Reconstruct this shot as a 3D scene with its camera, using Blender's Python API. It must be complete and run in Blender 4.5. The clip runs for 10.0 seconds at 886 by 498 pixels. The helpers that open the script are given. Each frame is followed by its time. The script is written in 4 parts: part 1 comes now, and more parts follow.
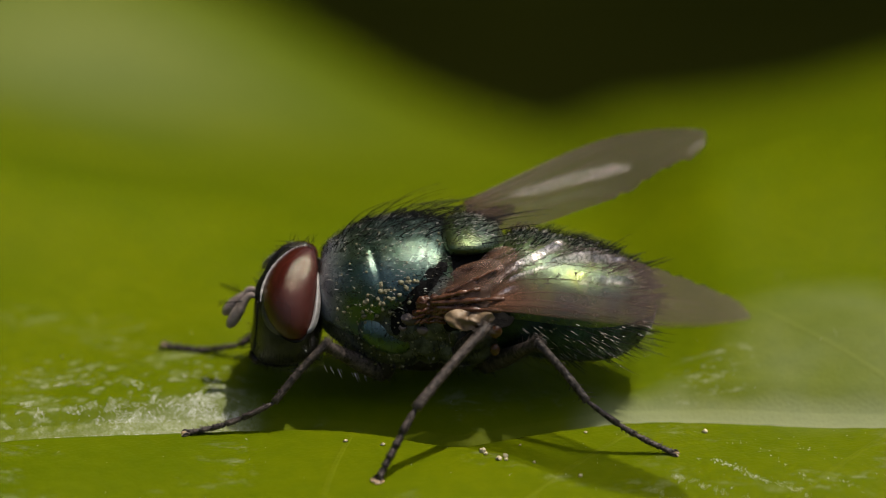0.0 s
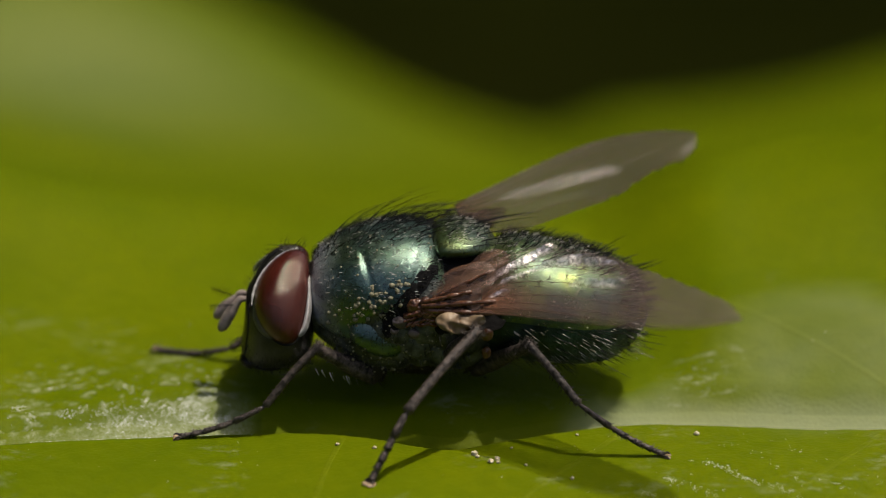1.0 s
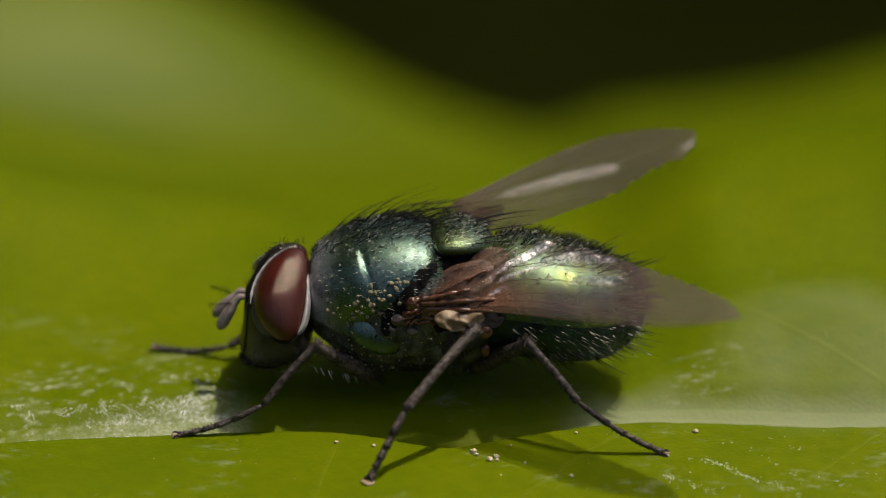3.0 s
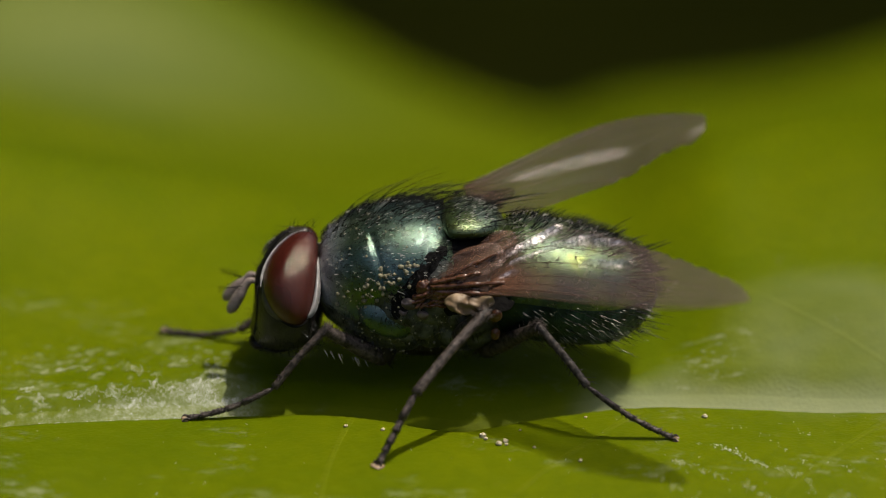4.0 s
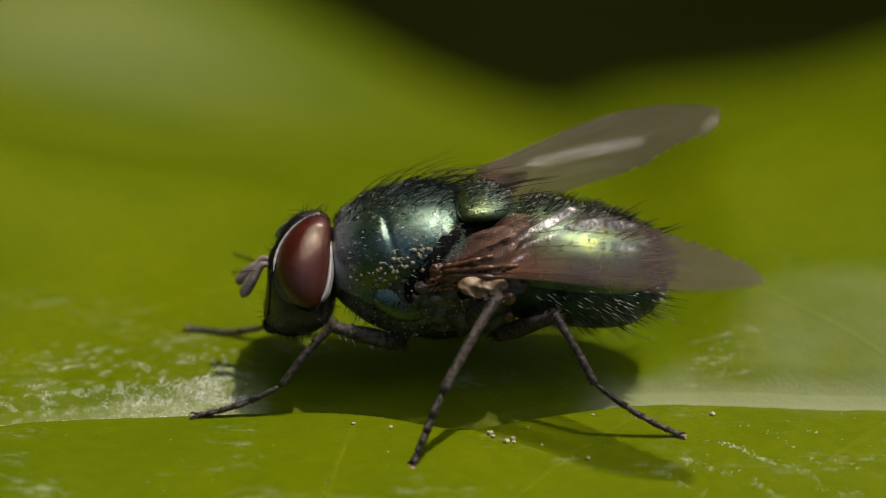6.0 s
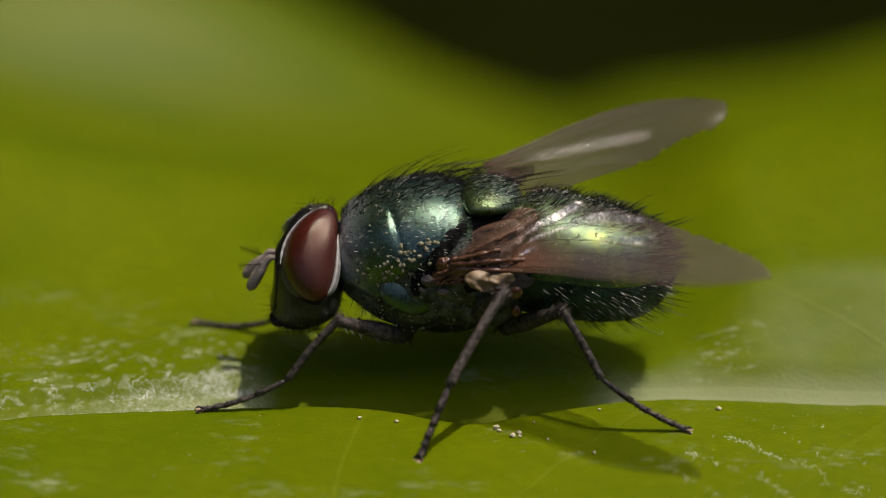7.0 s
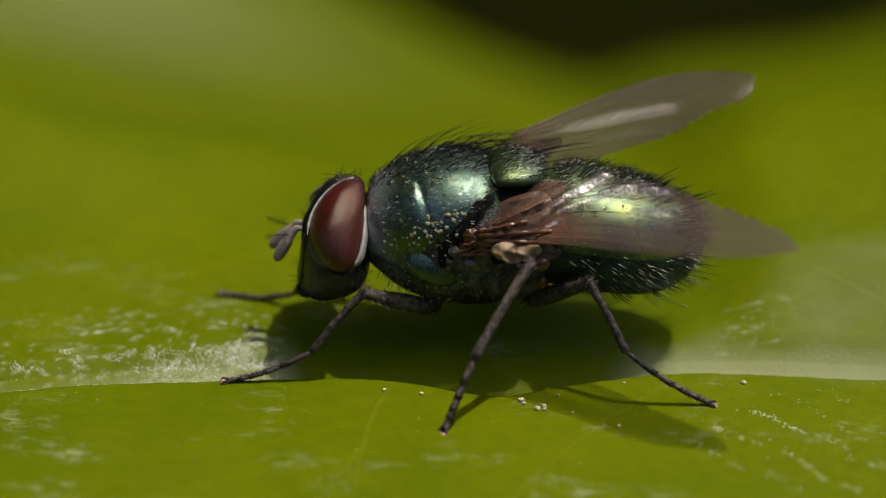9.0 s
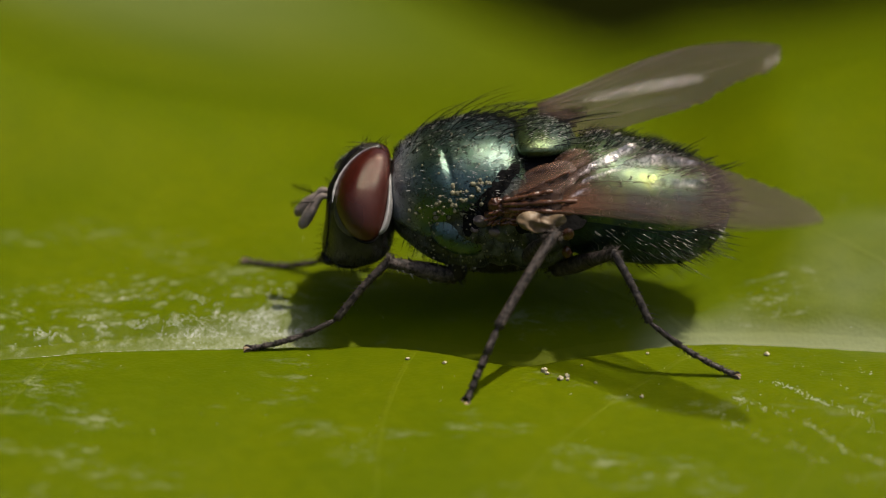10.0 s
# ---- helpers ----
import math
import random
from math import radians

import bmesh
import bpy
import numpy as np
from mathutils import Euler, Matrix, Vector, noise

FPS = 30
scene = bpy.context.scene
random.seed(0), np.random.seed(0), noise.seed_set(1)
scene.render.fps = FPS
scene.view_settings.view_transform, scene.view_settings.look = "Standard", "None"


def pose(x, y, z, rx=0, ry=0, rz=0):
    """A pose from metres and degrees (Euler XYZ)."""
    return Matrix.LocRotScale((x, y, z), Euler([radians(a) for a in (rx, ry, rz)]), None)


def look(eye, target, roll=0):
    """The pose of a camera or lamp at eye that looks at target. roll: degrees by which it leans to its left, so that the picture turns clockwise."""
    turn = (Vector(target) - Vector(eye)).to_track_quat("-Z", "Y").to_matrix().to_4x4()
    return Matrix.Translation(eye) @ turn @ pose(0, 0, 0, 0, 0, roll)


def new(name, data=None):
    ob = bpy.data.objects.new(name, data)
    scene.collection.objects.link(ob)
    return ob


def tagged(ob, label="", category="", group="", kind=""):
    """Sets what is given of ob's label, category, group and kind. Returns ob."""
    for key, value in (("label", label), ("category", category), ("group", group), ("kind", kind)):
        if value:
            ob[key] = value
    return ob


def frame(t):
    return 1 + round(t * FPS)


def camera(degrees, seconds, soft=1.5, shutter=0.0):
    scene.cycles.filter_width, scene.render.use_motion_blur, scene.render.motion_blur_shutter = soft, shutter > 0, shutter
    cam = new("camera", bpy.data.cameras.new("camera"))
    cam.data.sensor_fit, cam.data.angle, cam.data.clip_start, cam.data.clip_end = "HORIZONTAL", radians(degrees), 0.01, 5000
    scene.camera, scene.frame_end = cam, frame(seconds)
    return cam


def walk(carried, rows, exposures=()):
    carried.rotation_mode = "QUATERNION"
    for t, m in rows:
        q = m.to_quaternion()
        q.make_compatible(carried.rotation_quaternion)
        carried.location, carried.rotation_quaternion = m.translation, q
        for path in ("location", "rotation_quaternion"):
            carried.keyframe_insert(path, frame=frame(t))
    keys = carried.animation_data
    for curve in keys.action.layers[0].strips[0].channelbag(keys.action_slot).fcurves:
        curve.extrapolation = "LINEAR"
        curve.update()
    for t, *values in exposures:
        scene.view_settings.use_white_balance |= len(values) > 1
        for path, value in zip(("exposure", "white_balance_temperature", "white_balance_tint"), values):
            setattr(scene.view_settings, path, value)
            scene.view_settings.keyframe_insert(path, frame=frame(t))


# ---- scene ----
MM = 0.001

# The camera stands still in front of the leaf and pans a little: seconds, sideways and
# downward aim (mm at the fly) and lean (degrees).
AIM = [(0.0, 0.0070, -0.2678, 0.09),
       (0.5, 0.0573, -0.2001, -0.05),
       (1.0, 0.1949, -0.3300, -0.03),
       (1.5, 0.0880, -0.2359, -0.04),
       (2.0, 0.2200, -0.3422, -0.07),
       (2.5, 0.1917, -0.2438, -0.14),
       (2.7, 0.2238, -0.2905, -0.10),
       (3.8, 0.0798, -0.0917, 0.02),
       (4.0, 0.0096, 0.0461, 0.06),
       (4.5, 0.0181, -0.0693, -0.00),
       (5.0, 0.0281, -0.0461, 0.04),
       (5.5, 0.0000, 0.0000, -0.00),
       (5.7, -0.1095, 0.0976, 0.00),
       (6.8, -0.2000, 0.0976, 0.04),
       (7.0, -0.2820, 0.2174, 0.06),
       (7.5, -0.3976, 0.3190, 0.11),
       (8.0, -0.5678, 0.5145, 0.18),
       (8.5, -0.6154, 0.5632, 0.16),
       (9.0, -0.8202, 0.7996, 0.23),
       (9.5, -1.0773, 1.1375, 0.38),
       (10.0, -1.3223, 1.4554, 0.53)]
EYE = Vector((0.0, -97.47, 46.42)) * MM
UP = Vector((0.0, 0.4067, 0.9135))
MID = Vector((0.0, 0.0, 3.025))
cam = camera(10.0, 10.0, soft=0.6)
cam.data.dof.use_dof = True
cam.data.dof.focus_distance = 0.1056
cam.data.dof.aperture_fstop = 50.0
walk(cam, [(t, look(EYE, (MID + Vector((a, 0, 0)) - UP * b) * MM, r)) for t, a, b, r in AIM])

# ---- light ----
SUN_WAY = Vector((-0.30, -0.06, -1.0)).normalized()
world = bpy.data.worlds.new("world")
scene.world = world
world.use_nodes = True
wn = world.node_tree
sky = wn.nodes.new("ShaderNodeTexSky")
sky.sky_type = "NISHITA"
sky.sun_disc = False
sky.sun_elevation = radians(73)
sky.sun_rotation = radians(79)
wn.links.new(sky.outputs[0], wn.nodes["Background"].inputs[0])
wn.nodes["Background"].inputs[1].default_value = 0.15
sky.dust_density = 5.0
sky.ozone_density = 0.0
sun = new("sun", bpy.data.lights.new("sun", "SUN"))
sun.data.energy = 4.5
sun.data.angle = radians(1.3)
sun.data.color = (1.0, 0.93, 0.80)
sun.matrix_world = look(-SUN_WAY, (0, 0, 0))
scene.view_settings.exposure = -0.13


# ---- materials ----
def nodes_of(name):
    m = bpy.data.materials.new(name)
    m.use_nodes = True
    t = m.node_tree
    return m, t, t.nodes["Principled BSDF"]


def noise_tex(t, scale, detail=4.0, rough=0.55, stretch=(1, 1, 1)):
    c = t.nodes.new("ShaderNodeTexCoord")
    mp = t.nodes.new("ShaderNodeMapping")
    mp.inputs["Scale"].default_value = stretch
    n = t.nodes.new("ShaderNodeTexNoise")
    n.inputs["Scale"].default_value = scale
    n.inputs["Detail"].default_value = detail
    n.inputs["Roughness"].default_value = rough
    t.links.new(c.outputs["Object"], mp.inputs["Vector"])
    t.links.new(mp.outputs[0], n.inputs["Vector"])
    return n.outputs[0]


def ramp(t, fac, stops):
    r = t.nodes.new("ShaderNodeValToRGB")
    while len(r.color_ramp.elements) < len(stops):
        r.color_ramp.elements.new(0.5)
    for e, (p, c) in zip(r.color_ramp.elements, stops):
        e.position = p
        e.color = (*c, 1) if len(c) == 3 else c
    t.links.new(fac, r.inputs[0])
    return r.outputs[0]


def grey(v):
    return (v, v, v)


def bump(t, b, height, strength, distance):
    n = t.nodes.new("ShaderNodeBump")
    n.inputs["Strength"].default_value = strength
    n.inputs["Distance"].default_value = distance
    t.links.new(height, n.inputs["Height"])
    t.links.new(n.outputs[0], b.inputs["Normal"])


def mixed(t, fac, a, b, mode="MIX"):
    n = t.nodes.new("ShaderNodeMix")
    n.data_type = "RGBA"
    n.blend_type = mode
    for sock, v in ((n.inputs[0], fac), (n.inputs[6], a), (n.inputs[7], b)):
        if isinstance(v, (int, float)):
            sock.default_value = v
        elif isinstance(v, tuple):
            sock.default_value = (*v, 1)
        else:
            t.links.new(v, sock)
    return n.outputs[2]


def plain(name, stops, scale, roughness=0.5, metallic=0.0, rough_var=0.1, bumps=0.3, bump_scale=None, stretch=(1, 1, 1), specular=0.5):
    m, t, b = nodes_of(name)
    b.inputs["Specular IOR Level"].default_value = specular
    f = noise_tex(t, scale, 5, 0.6, stretch)
    t.links.new(ramp(t, f, stops), b.inputs["Base Color"])
    g = noise_tex(t, (bump_scale or scale * 4), 3, 0.6, stretch)
    t.links.new(ramp(t, g, [(0.3, grey(max(0.02, roughness - rough_var))), (0.7, grey(roughness + rough_var))]), b.inputs["Roughness"])
    b.inputs["Metallic"].default_value = metallic
    bump(t, b, g, bumps, 0.00003)
    return m


def leaf_material(name, pale, relief=0.20):
    m, t, b = nodes_of(name)
    big = noise_tex(t, 130, 4, 0.6)
    fine = noise_tex(t, 2600, 4, 0.65)
    cells = t.nodes.new("ShaderNodeTexVoronoi")
    cells.inputs["Scale"].default_value = 11000
    c = t.nodes.new("ShaderNodeTexCoord")
    t.links.new(c.outputs["Object"], cells.inputs["Vector"])
    base = ramp(t, big, [(0.3, (0.082, 0.119, 0.0007)), (0.7, (0.128, 0.156, 0.0009))])
    base = mixed(t, ramp(t, fine, [(0.42, grey(0)), (0.6, grey(0.25))]), base, (0.058, 0.096, 0.0010))
    base = mixed(t, pale, base, (0.26, 0.28, 0.03))
    wax_big = noise_tex(t, 620, 3, 0.6, (0.45, 1, 1))
    wax_fine = noise_tex(t, 4200, 5, 0.75, (0.5, 1, 1))
    grain = noise_tex(t, 20000, 3, 0.65)

    def math_node(kind, a, b2, clamp=False):
        n = t.nodes.new("ShaderNodeMath")
        n.operation = kind
        n.use_clamp = clamp
        for sock, v in zip(n.inputs, (a, b2)):
            if isinstance(v, (int, float)):
                sock.default_value = v
            else:
                t.links.new(v, sock)
        return n.outputs[0]
    wax_sheen = t.nodes.new("ShaderNodeAttribute")
    wax_sheen.attribute_name = "wax_sheen"
    worn = math_node("MULTIPLY", ramp(t, wax_big, [(0.54, grey(0)), (0.70, grey(0.42))]), ramp(t, wax_fine, [(0.5, grey(0)), (0.66, grey(1))]))
    near_side = t.nodes.new("ShaderNodeAttribute")
    near_side.attribute_name = "worn"
    worn = math_node("MULTIPLY", worn, near_side.outputs["Fac"])
    # sparkle of the waxy skin, painted into the base colour
    wax_glints = math_node("MULTIPLY", wax_sheen.outputs["Fac"], ramp(t, wax_fine, [(0.34, grey(0.30)), (0.58, grey(1))]))
    wax_glints = math_node("MULTIPLY", wax_glints, ramp(t, grain, [(0.42, grey(0.35)), (0.58, grey(1))]))
    cover = math_node("ADD", worn, wax_glints, True)
    painted_sheen = t.nodes.new("ShaderNodeAttribute")
    painted_sheen.attribute_name = "painted_sheen"
    cover = math_node("MAXIMUM", cover, painted_sheen.outputs["Fac"])
    # one pale colour for worn wax and for the painted sheen
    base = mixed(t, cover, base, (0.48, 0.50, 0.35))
    t.links.new(base, b.inputs["Base Color"])
    b.inputs["Roughness"].default_value = 0.44
    b.inputs["Specular IOR Level"].default_value = 0.04
    add = t.nodes.new("ShaderNodeMath")
    add.operation = "ADD"
    t.links.new(cells.outputs["Distance"], add.inputs[0])
    t.links.new(math_node("MULTIPLY", grain, 0.8), add.inputs[1])
    bump(t, b, add.outputs[0], relief, 0.00005)
    tr = t.nodes.new("ShaderNodeBsdfTranslucent")
    tr.inputs[0].default_value = (0.22, 0.30, 0.01, 1)
    mx = t.nodes.new("ShaderNodeMixShader")
    mx.inputs[0].default_value = 0.22
    out = t.nodes["Material Output"]
    t.links.new(b.outputs[0], mx.inputs[1])
    t.links.new(tr.outputs[0], mx.inputs[2])
    t.links.new(mx.outputs[0], out.inputs[0])
    return m


def cuticle_material(name, dark, mid, bright, roughness, dusty=0.24):
    """Metallic green cuticle: hue drifts between blue, green and gold, finely pitted and dusted with grey."""
    m, t, b = nodes_of(name)
    f = noise_tex(t, 900, 4, 0.6)
    col = ramp(t, f, [(0.3, dark), (0.5, mid), (0.72, bright)])
    pits = noise_tex(t, 34000, 3, 0.6)
    fine = noise_tex(t, 5200, 4, 0.65)
    dust = noise_tex(t, 1500, 5, 0.7)
    # the front of the back is coated with bluish grey bloom
    c = t.nodes.new("ShaderNodeTexCoord")
    sep = t.nodes.new("ShaderNodeSeparateXYZ")
    t.links.new(c.outputs["Object"], sep.inputs[0])
    front = t.nodes.new("ShaderNodeMapRange")
    front.inputs["From Min"].default_value = -0.0018
    front.inputs["From Max"].default_value = -0.0023
    front.inputs["To Max"].default_value = 0.75
    t.links.new(sep.outputs[0], front.inputs["Value"])
    add0 = t.nodes.new("ShaderNodeMath")
    add0.operation = "ADD"
    add0.use_clamp = True
    t.links.new(ramp(t, dust, [(0.42, grey(0.03)), (0.72, grey(dusty))]), add0.inputs[0])
    t.links.new(front.outputs[0], add0.inputs[1])
    t.links.new(mixed(t, add0.outputs[0], col, (0.185, 0.185, 0.210)), b.inputs["Base Color"])
    inv = t.nodes.new("ShaderNodeMath")
    inv.operation = "MULTIPLY_ADD"
    inv.inputs[1].default_value = -0.9
    inv.inputs[2].default_value = 0.88
    t.links.new(add0.outputs[0], inv.inputs[0])
    t.links.new(inv.outputs[0], b.inputs["Metallic"])
    t.links.new(ramp(t, fine, [(0.3, grey(roughness - 0.07)), (0.7, grey(roughness + 0.12))]), b.inputs["Roughness"])
    b.inputs["Coat Weight"].default_value = 0.65
    b.inputs["Coat Roughness"].default_value = 0.21
    add = t.nodes.new("ShaderNodeMath")
    add.operation = "MULTIPLY_ADD"
    t.links.new(fine, add.inputs[0])
    add.inputs[1].default_value = 0.35
    t.links.new(pits, add.inputs[2])
    bump(t, b, add.outputs[0], 0.6, 0.000016)
    t.links.new(b.inputs["Normal"].links[0].from_socket, b.inputs["Coat Normal"])
    return m


def eye_material():
    m, t, b = nodes_of("compound_eye")
    f = noise_tex(t, 700, 3, 0.5)
    col = ramp(t, f, [(0.3, (0.030, 0.0060, 0.0038)), (0.7, (0.052, 0.0105, 0.0068))])
    c = t.nodes.new("ShaderNodeTexCoord")
    sep = t.nodes.new("ShaderNodeSeparateXYZ")
    t.links.new(c.outputs["Object"], sep.inputs[0])
    flat = t.nodes.new("ShaderNodeCombineXYZ")
    t.links.new(sep.outputs[0], flat.inputs[0])
    t.links.new(sep.outputs[2], flat.inputs[1])
    v = t.nodes.new("ShaderNodeTexVoronoi")
    v.voronoi_dimensions = "2D"
    v.inputs["Scale"].default_value = 90000
    v.inputs["Randomness"].default_value = 0.05
    t.links.new(flat.outputs[0], v.inputs["Vector"])
    dome = t.nodes.new("ShaderNodeMath")
    dome.operation = "POWER"
    dome.inputs[1].default_value = 2.0
    t.links.new(v.outputs["Distance"], dome.inputs[0])
    t.links.new(col, b.inputs["Base Color"])
    b.inputs["Roughness"].default_value = 0.09
    b.inputs["IOR"].default_value = 1.64
    b.inputs["Specular Tint"].default_value = (1.0, 0.76, 0.62, 1)
    # every facet is a tiny dome
    bump(t, b, dome.outputs[0], 1.0, 0.0000053)
    return m


def wing_material(name, tint, brown, spec, ribbed, gloss, matt):
    """Clear to smoky membrane; the smoke and the brown root are painted along the mesh."""
    m, t, b = nodes_of(name)
    f = noise_tex(t, 1400, 4, 0.6)
    col = ramp(t, f, [(0.3, tuple(0.75 * v for v in tint)), (0.7, tint)])
    root = t.nodes.new("ShaderNodeAttribute")
    root.attribute_name = "root"
    t.links.new(mixed(t, root.outputs["Fac"], col, brown), b.inputs["Base Color"])
    smoke = t.nodes.new("ShaderNodeAttribute")
    smoke.attribute_name = "smoke"
    t.links.new(smoke.outputs["Fac"], b.inputs["Alpha"])
    pleat = t.nodes.new("ShaderNodeAttribute")
    pleat.attribute_name = "pleat"
    wrinkle = t.nodes.new("ShaderNodeMath")
    wrinkle.operation = "MULTIPLY"
    t.links.new(noise_tex(t, 6000, 4, 0.65, (0.6, 1, 1)), wrinkle.inputs[0])
    t.links.new(pleat.outputs["Fac"], wrinkle.inputs[1])
    crumple = wrinkle.outputs[0]
    grain = noise_tex(t, 14000, 2, 0.6)
    add = t.nodes.new("ShaderNodeMath")
    add.operation = "MULTIPLY_ADD"
    t.links.new(grain, add.inputs[0])
    add.inputs[1].default_value = 0.09
    t.links.new(crumple, add.inputs[2])
    c = t.nodes.new("ShaderNodeTexCoord")
    rib = t.nodes.new("ShaderNodeTexWave")
    rib.bands_direction = "X"
    rib.inputs["Scale"].default_value = 5000
    rib.inputs["Distortion"].default_value = 2.0
    t.links.new(c.outputs["Object"], rib.inputs["Vector"])
    add2 = t.nodes.new("ShaderNodeMath")
    add2.operation = "MULTIPLY_ADD"
    t.links.new(rib.outputs["Fac"], add2.inputs[0])
    add2.inputs[1].default_value = ribbed
    t.links.new(add.outputs[0], add2.inputs[2])
    bump(t, b, add2.outputs[0], 0.6, 0.00015)
    b.inputs["Roughness"].default_value = 0.26
    b.inputs["IOR"].default_value = 1.56
    b.inputs["Specular IOR Level"].default_value = spec
    # thin film: part of the light is mirrored even where the membrane is clear
    sparkle = t.nodes.new("ShaderNodeMath")
    sparkle.operation = "MULTIPLY"
    t.links.new(pleat.outputs["Fac"], sparkle.inputs[0])
    t.links.new(ramp(t, noise_tex(t, 15000, 3, 0.7), [(0.40, grey(0.25)), (0.62, grey(1))]), sparkle.inputs[1])
    shine = t.nodes.new("ShaderNodeBsdfGlossy")
    shine.inputs["Color"].default_value = (0.95, 0.84, 0.83, 1)
    shine.inputs["Roughness"].default_value = matt
    t.links.new(b.inputs["Normal"].links[0].from_socket, shine.inputs["Normal"])
    fac = t.nodes.new("ShaderNodeMath")
    fac.operation = "MULTIPLY_ADD"
    t.links.new(sparkle.outputs[0], fac.inputs[0])
    fac.inputs[1].default_value = gloss
    fac.inputs[2].default_value = 0.03 * spec
    mx = t.nodes.new("ShaderNodeMixShader")
    t.links.new(fac.outputs[0], mx.inputs[0])
    t.links.new(b.outputs[0], mx.inputs[1])
    t.links.new(shine.outputs[0], mx.inputs[2])
    t.links.new(mx.outputs[0], t.nodes["Material Output"].inputs[0])
    return m


LEAF = leaf_material("leaf_skin", 0.0)
RIB = leaf_material("leaf_rib", 0.10)
SIDE_VEIN = leaf_material("leaf_vein", 0.06)
GREEN = cuticle_material("green_cuticle", (0.033, 0.084, 0.078), (0.046, 0.100, 0.068), (0.078, 0.122, 0.050), 0.27, 0.26)
GOLD = cuticle_material("golden_green_cuticle", (0.02, 0.05, 0.04), (0.07, 0.11, 0.03), (0.14, 0.15, 0.030), 0.27)
ABDOMEN = cuticle_material("abdomen_cuticle", (0.025, 0.065, 0.070), (0.10, 0.16, 0.055), (0.34, 0.37, 0.05), 0.30, 0.10)
PLEURA = plain("side_plate", [(0.40, (0.006, 0.009, 0.008)), (0.66, (0.115, 0.122, 0.100))], 2600, 0.46, 0.15, 0.2, 1.0, 9000)
BLACK = plain("black_bristle", [(0.3, (0.004, 0.004, 0.004)), (0.7, (0.010, 0.009, 0.008))], 4000, 0.22, 0, 0.06, 0.2, specular=0.45)
LEG = plain("leg_chitin", [(0.38, (0.012, 0.009, 0.007)), (0.64, (0.105, 0.082, 0.070))], 9000, 0.5, 0, 0.15, 1.0, 15000, specular=0.3)
VELVET_SHADE = plain("velvet_shade_black", [(0.3, (0.004, 0.004, 0.004)), (0.7, (0.012, 0.011, 0.010))], 4000, 0.85, 0, 0.08, 0.8, specular=0.1)
BELLY = plain("belly_cuticle", [(0.35, (0.010, 0.016, 0.017)), (0.68, (0.040, 0.080, 0.080))], 1800, 0.38, 0.5, 0.12, 0.8, 9000, specular=0.3)
EYE_RED = eye_material()
SILVER = plain("silvery_dust", [(0.3, (0.22, 0.21, 0.20)), (0.7, (0.42, 0.40, 0.39))], 5000, 0.55, 0.2, 0.1, 0.5, 16000)
FACE = plain("face_cuticle", [(0.35, (0.014, 0.013, 0.008)), (0.65, (0.042, 0.038, 0.026))], 2500, 0.40, 0, 0.12, 0.6, 9000, specular=0.4)
RIDGE = plain("dusted_cuticle", [(0.3, (0.03, 0.028, 0.022)), (0.7, (0.085, 0.080, 0.068))], 4000, 0.6, 0, 0.1, 0.6, 14000)
GLINT_HAIR = plain("glint_bristle", [(0.3, (0.28, 0.26, 0.23)), (0.7, (0.58, 0.55, 0.50))], 4000, 0.25, 0, 0.05, 0.2, specular=0.8)
LILAC = plain("lilac_dust", [(0.3, (0.045, 0.034, 0.030)), (0.7, (0.15, 0.11, 0.10))], 5000, 0.5, 0.1, 0.15, 0.9, 12000)
DARK = plain("dark_cuticle", [(0.3, (0.008, 0.006, 0.005)), (0.7, (0.022, 0.016, 0.012))], 2500, 0.45, 0, 0.1, 0.5, 8000, specular=0.25)
ANTENNA = plain("antenna_felt", [(0.3, (0.15, 0.115, 0.10)), (0.7, (0.32, 0.26, 0.23))], 4000, 0.7, 0, 0.1, 0.8, 14000)
BROWN = plain("amber_membrane", [(0.35, (0.035, 0.012, 0.005)), (0.65, (0.13, 0.055, 0.028))], 3600, 0.28, 0, 0.15, 0.9, 7000)
CREAM = plain("cream_membrane", [(0.35, (0.13, 0.080, 0.040)), (0.65, (0.34, 0.245, 0.145))], 1500, 0.5, 0, 0.1, 0.5, 6000)
RUSSET = plain("russet_cuticle", [(0.35, (0.07, 0.020, 0.008)), (0.65, (0.22, 0.095, 0.055))], 4500, 0.26, 0, 0.12, 0.9, 9000)
VEIN = plain("wing_vein", [(0.3, (0.05, 0.028, 0.016)), (0.7, (0.10, 0.06, 0.035))], 2500, 0.4, 0, 0.1, 0.3)
WING = wing_material("wing_membrane", (0.082, 0.058, 0.051), (0.115, 0.052, 0.029), 0.25, 0.0, 0.88, 0.38)
RIBBED = wing_material("ribbed_wing_membrane", (0.050, 0.031, 0.027), (0.11, 0.052, 0.028), 0.2, 0.22, 0.34, 0.26)
WING_ROOT = wing_material("wing_root_membrane", (0.135, 0.076, 0.050), (0.055, 0.018, 0.008), 0.10, 0.0, 0.20, 0.45)
POLLEN_GLINT = plain("pollen_glint_grain", [(0.3, (0.13, 0.118, 0.065)), (0.7, (0.26, 0.235, 0.145))], 9000, 0.75, 0, 0.1, 0.6)
DUST = plain("dust_speck", [(0.3, (0.38, 0.31, 0.18)), (0.7, (0.62, 0.54, 0.36))], 9000, 0.7, 0, 0.1, 0.6)
FLECK = plain("wax_glint_fleck", [(0.3, (0.42, 0.44, 0.32)), (0.7, (0.74, 0.75, 0.64))], 6000, 0.28, 0, 0.1, 0.4)
SHADE = plain("dark_surround", [(0.35, (0.042, 0.046, 0.006)), (0.7, (0.086, 0.092, 0.012))], 12, 1.0, 0, 0.0, 0.3)
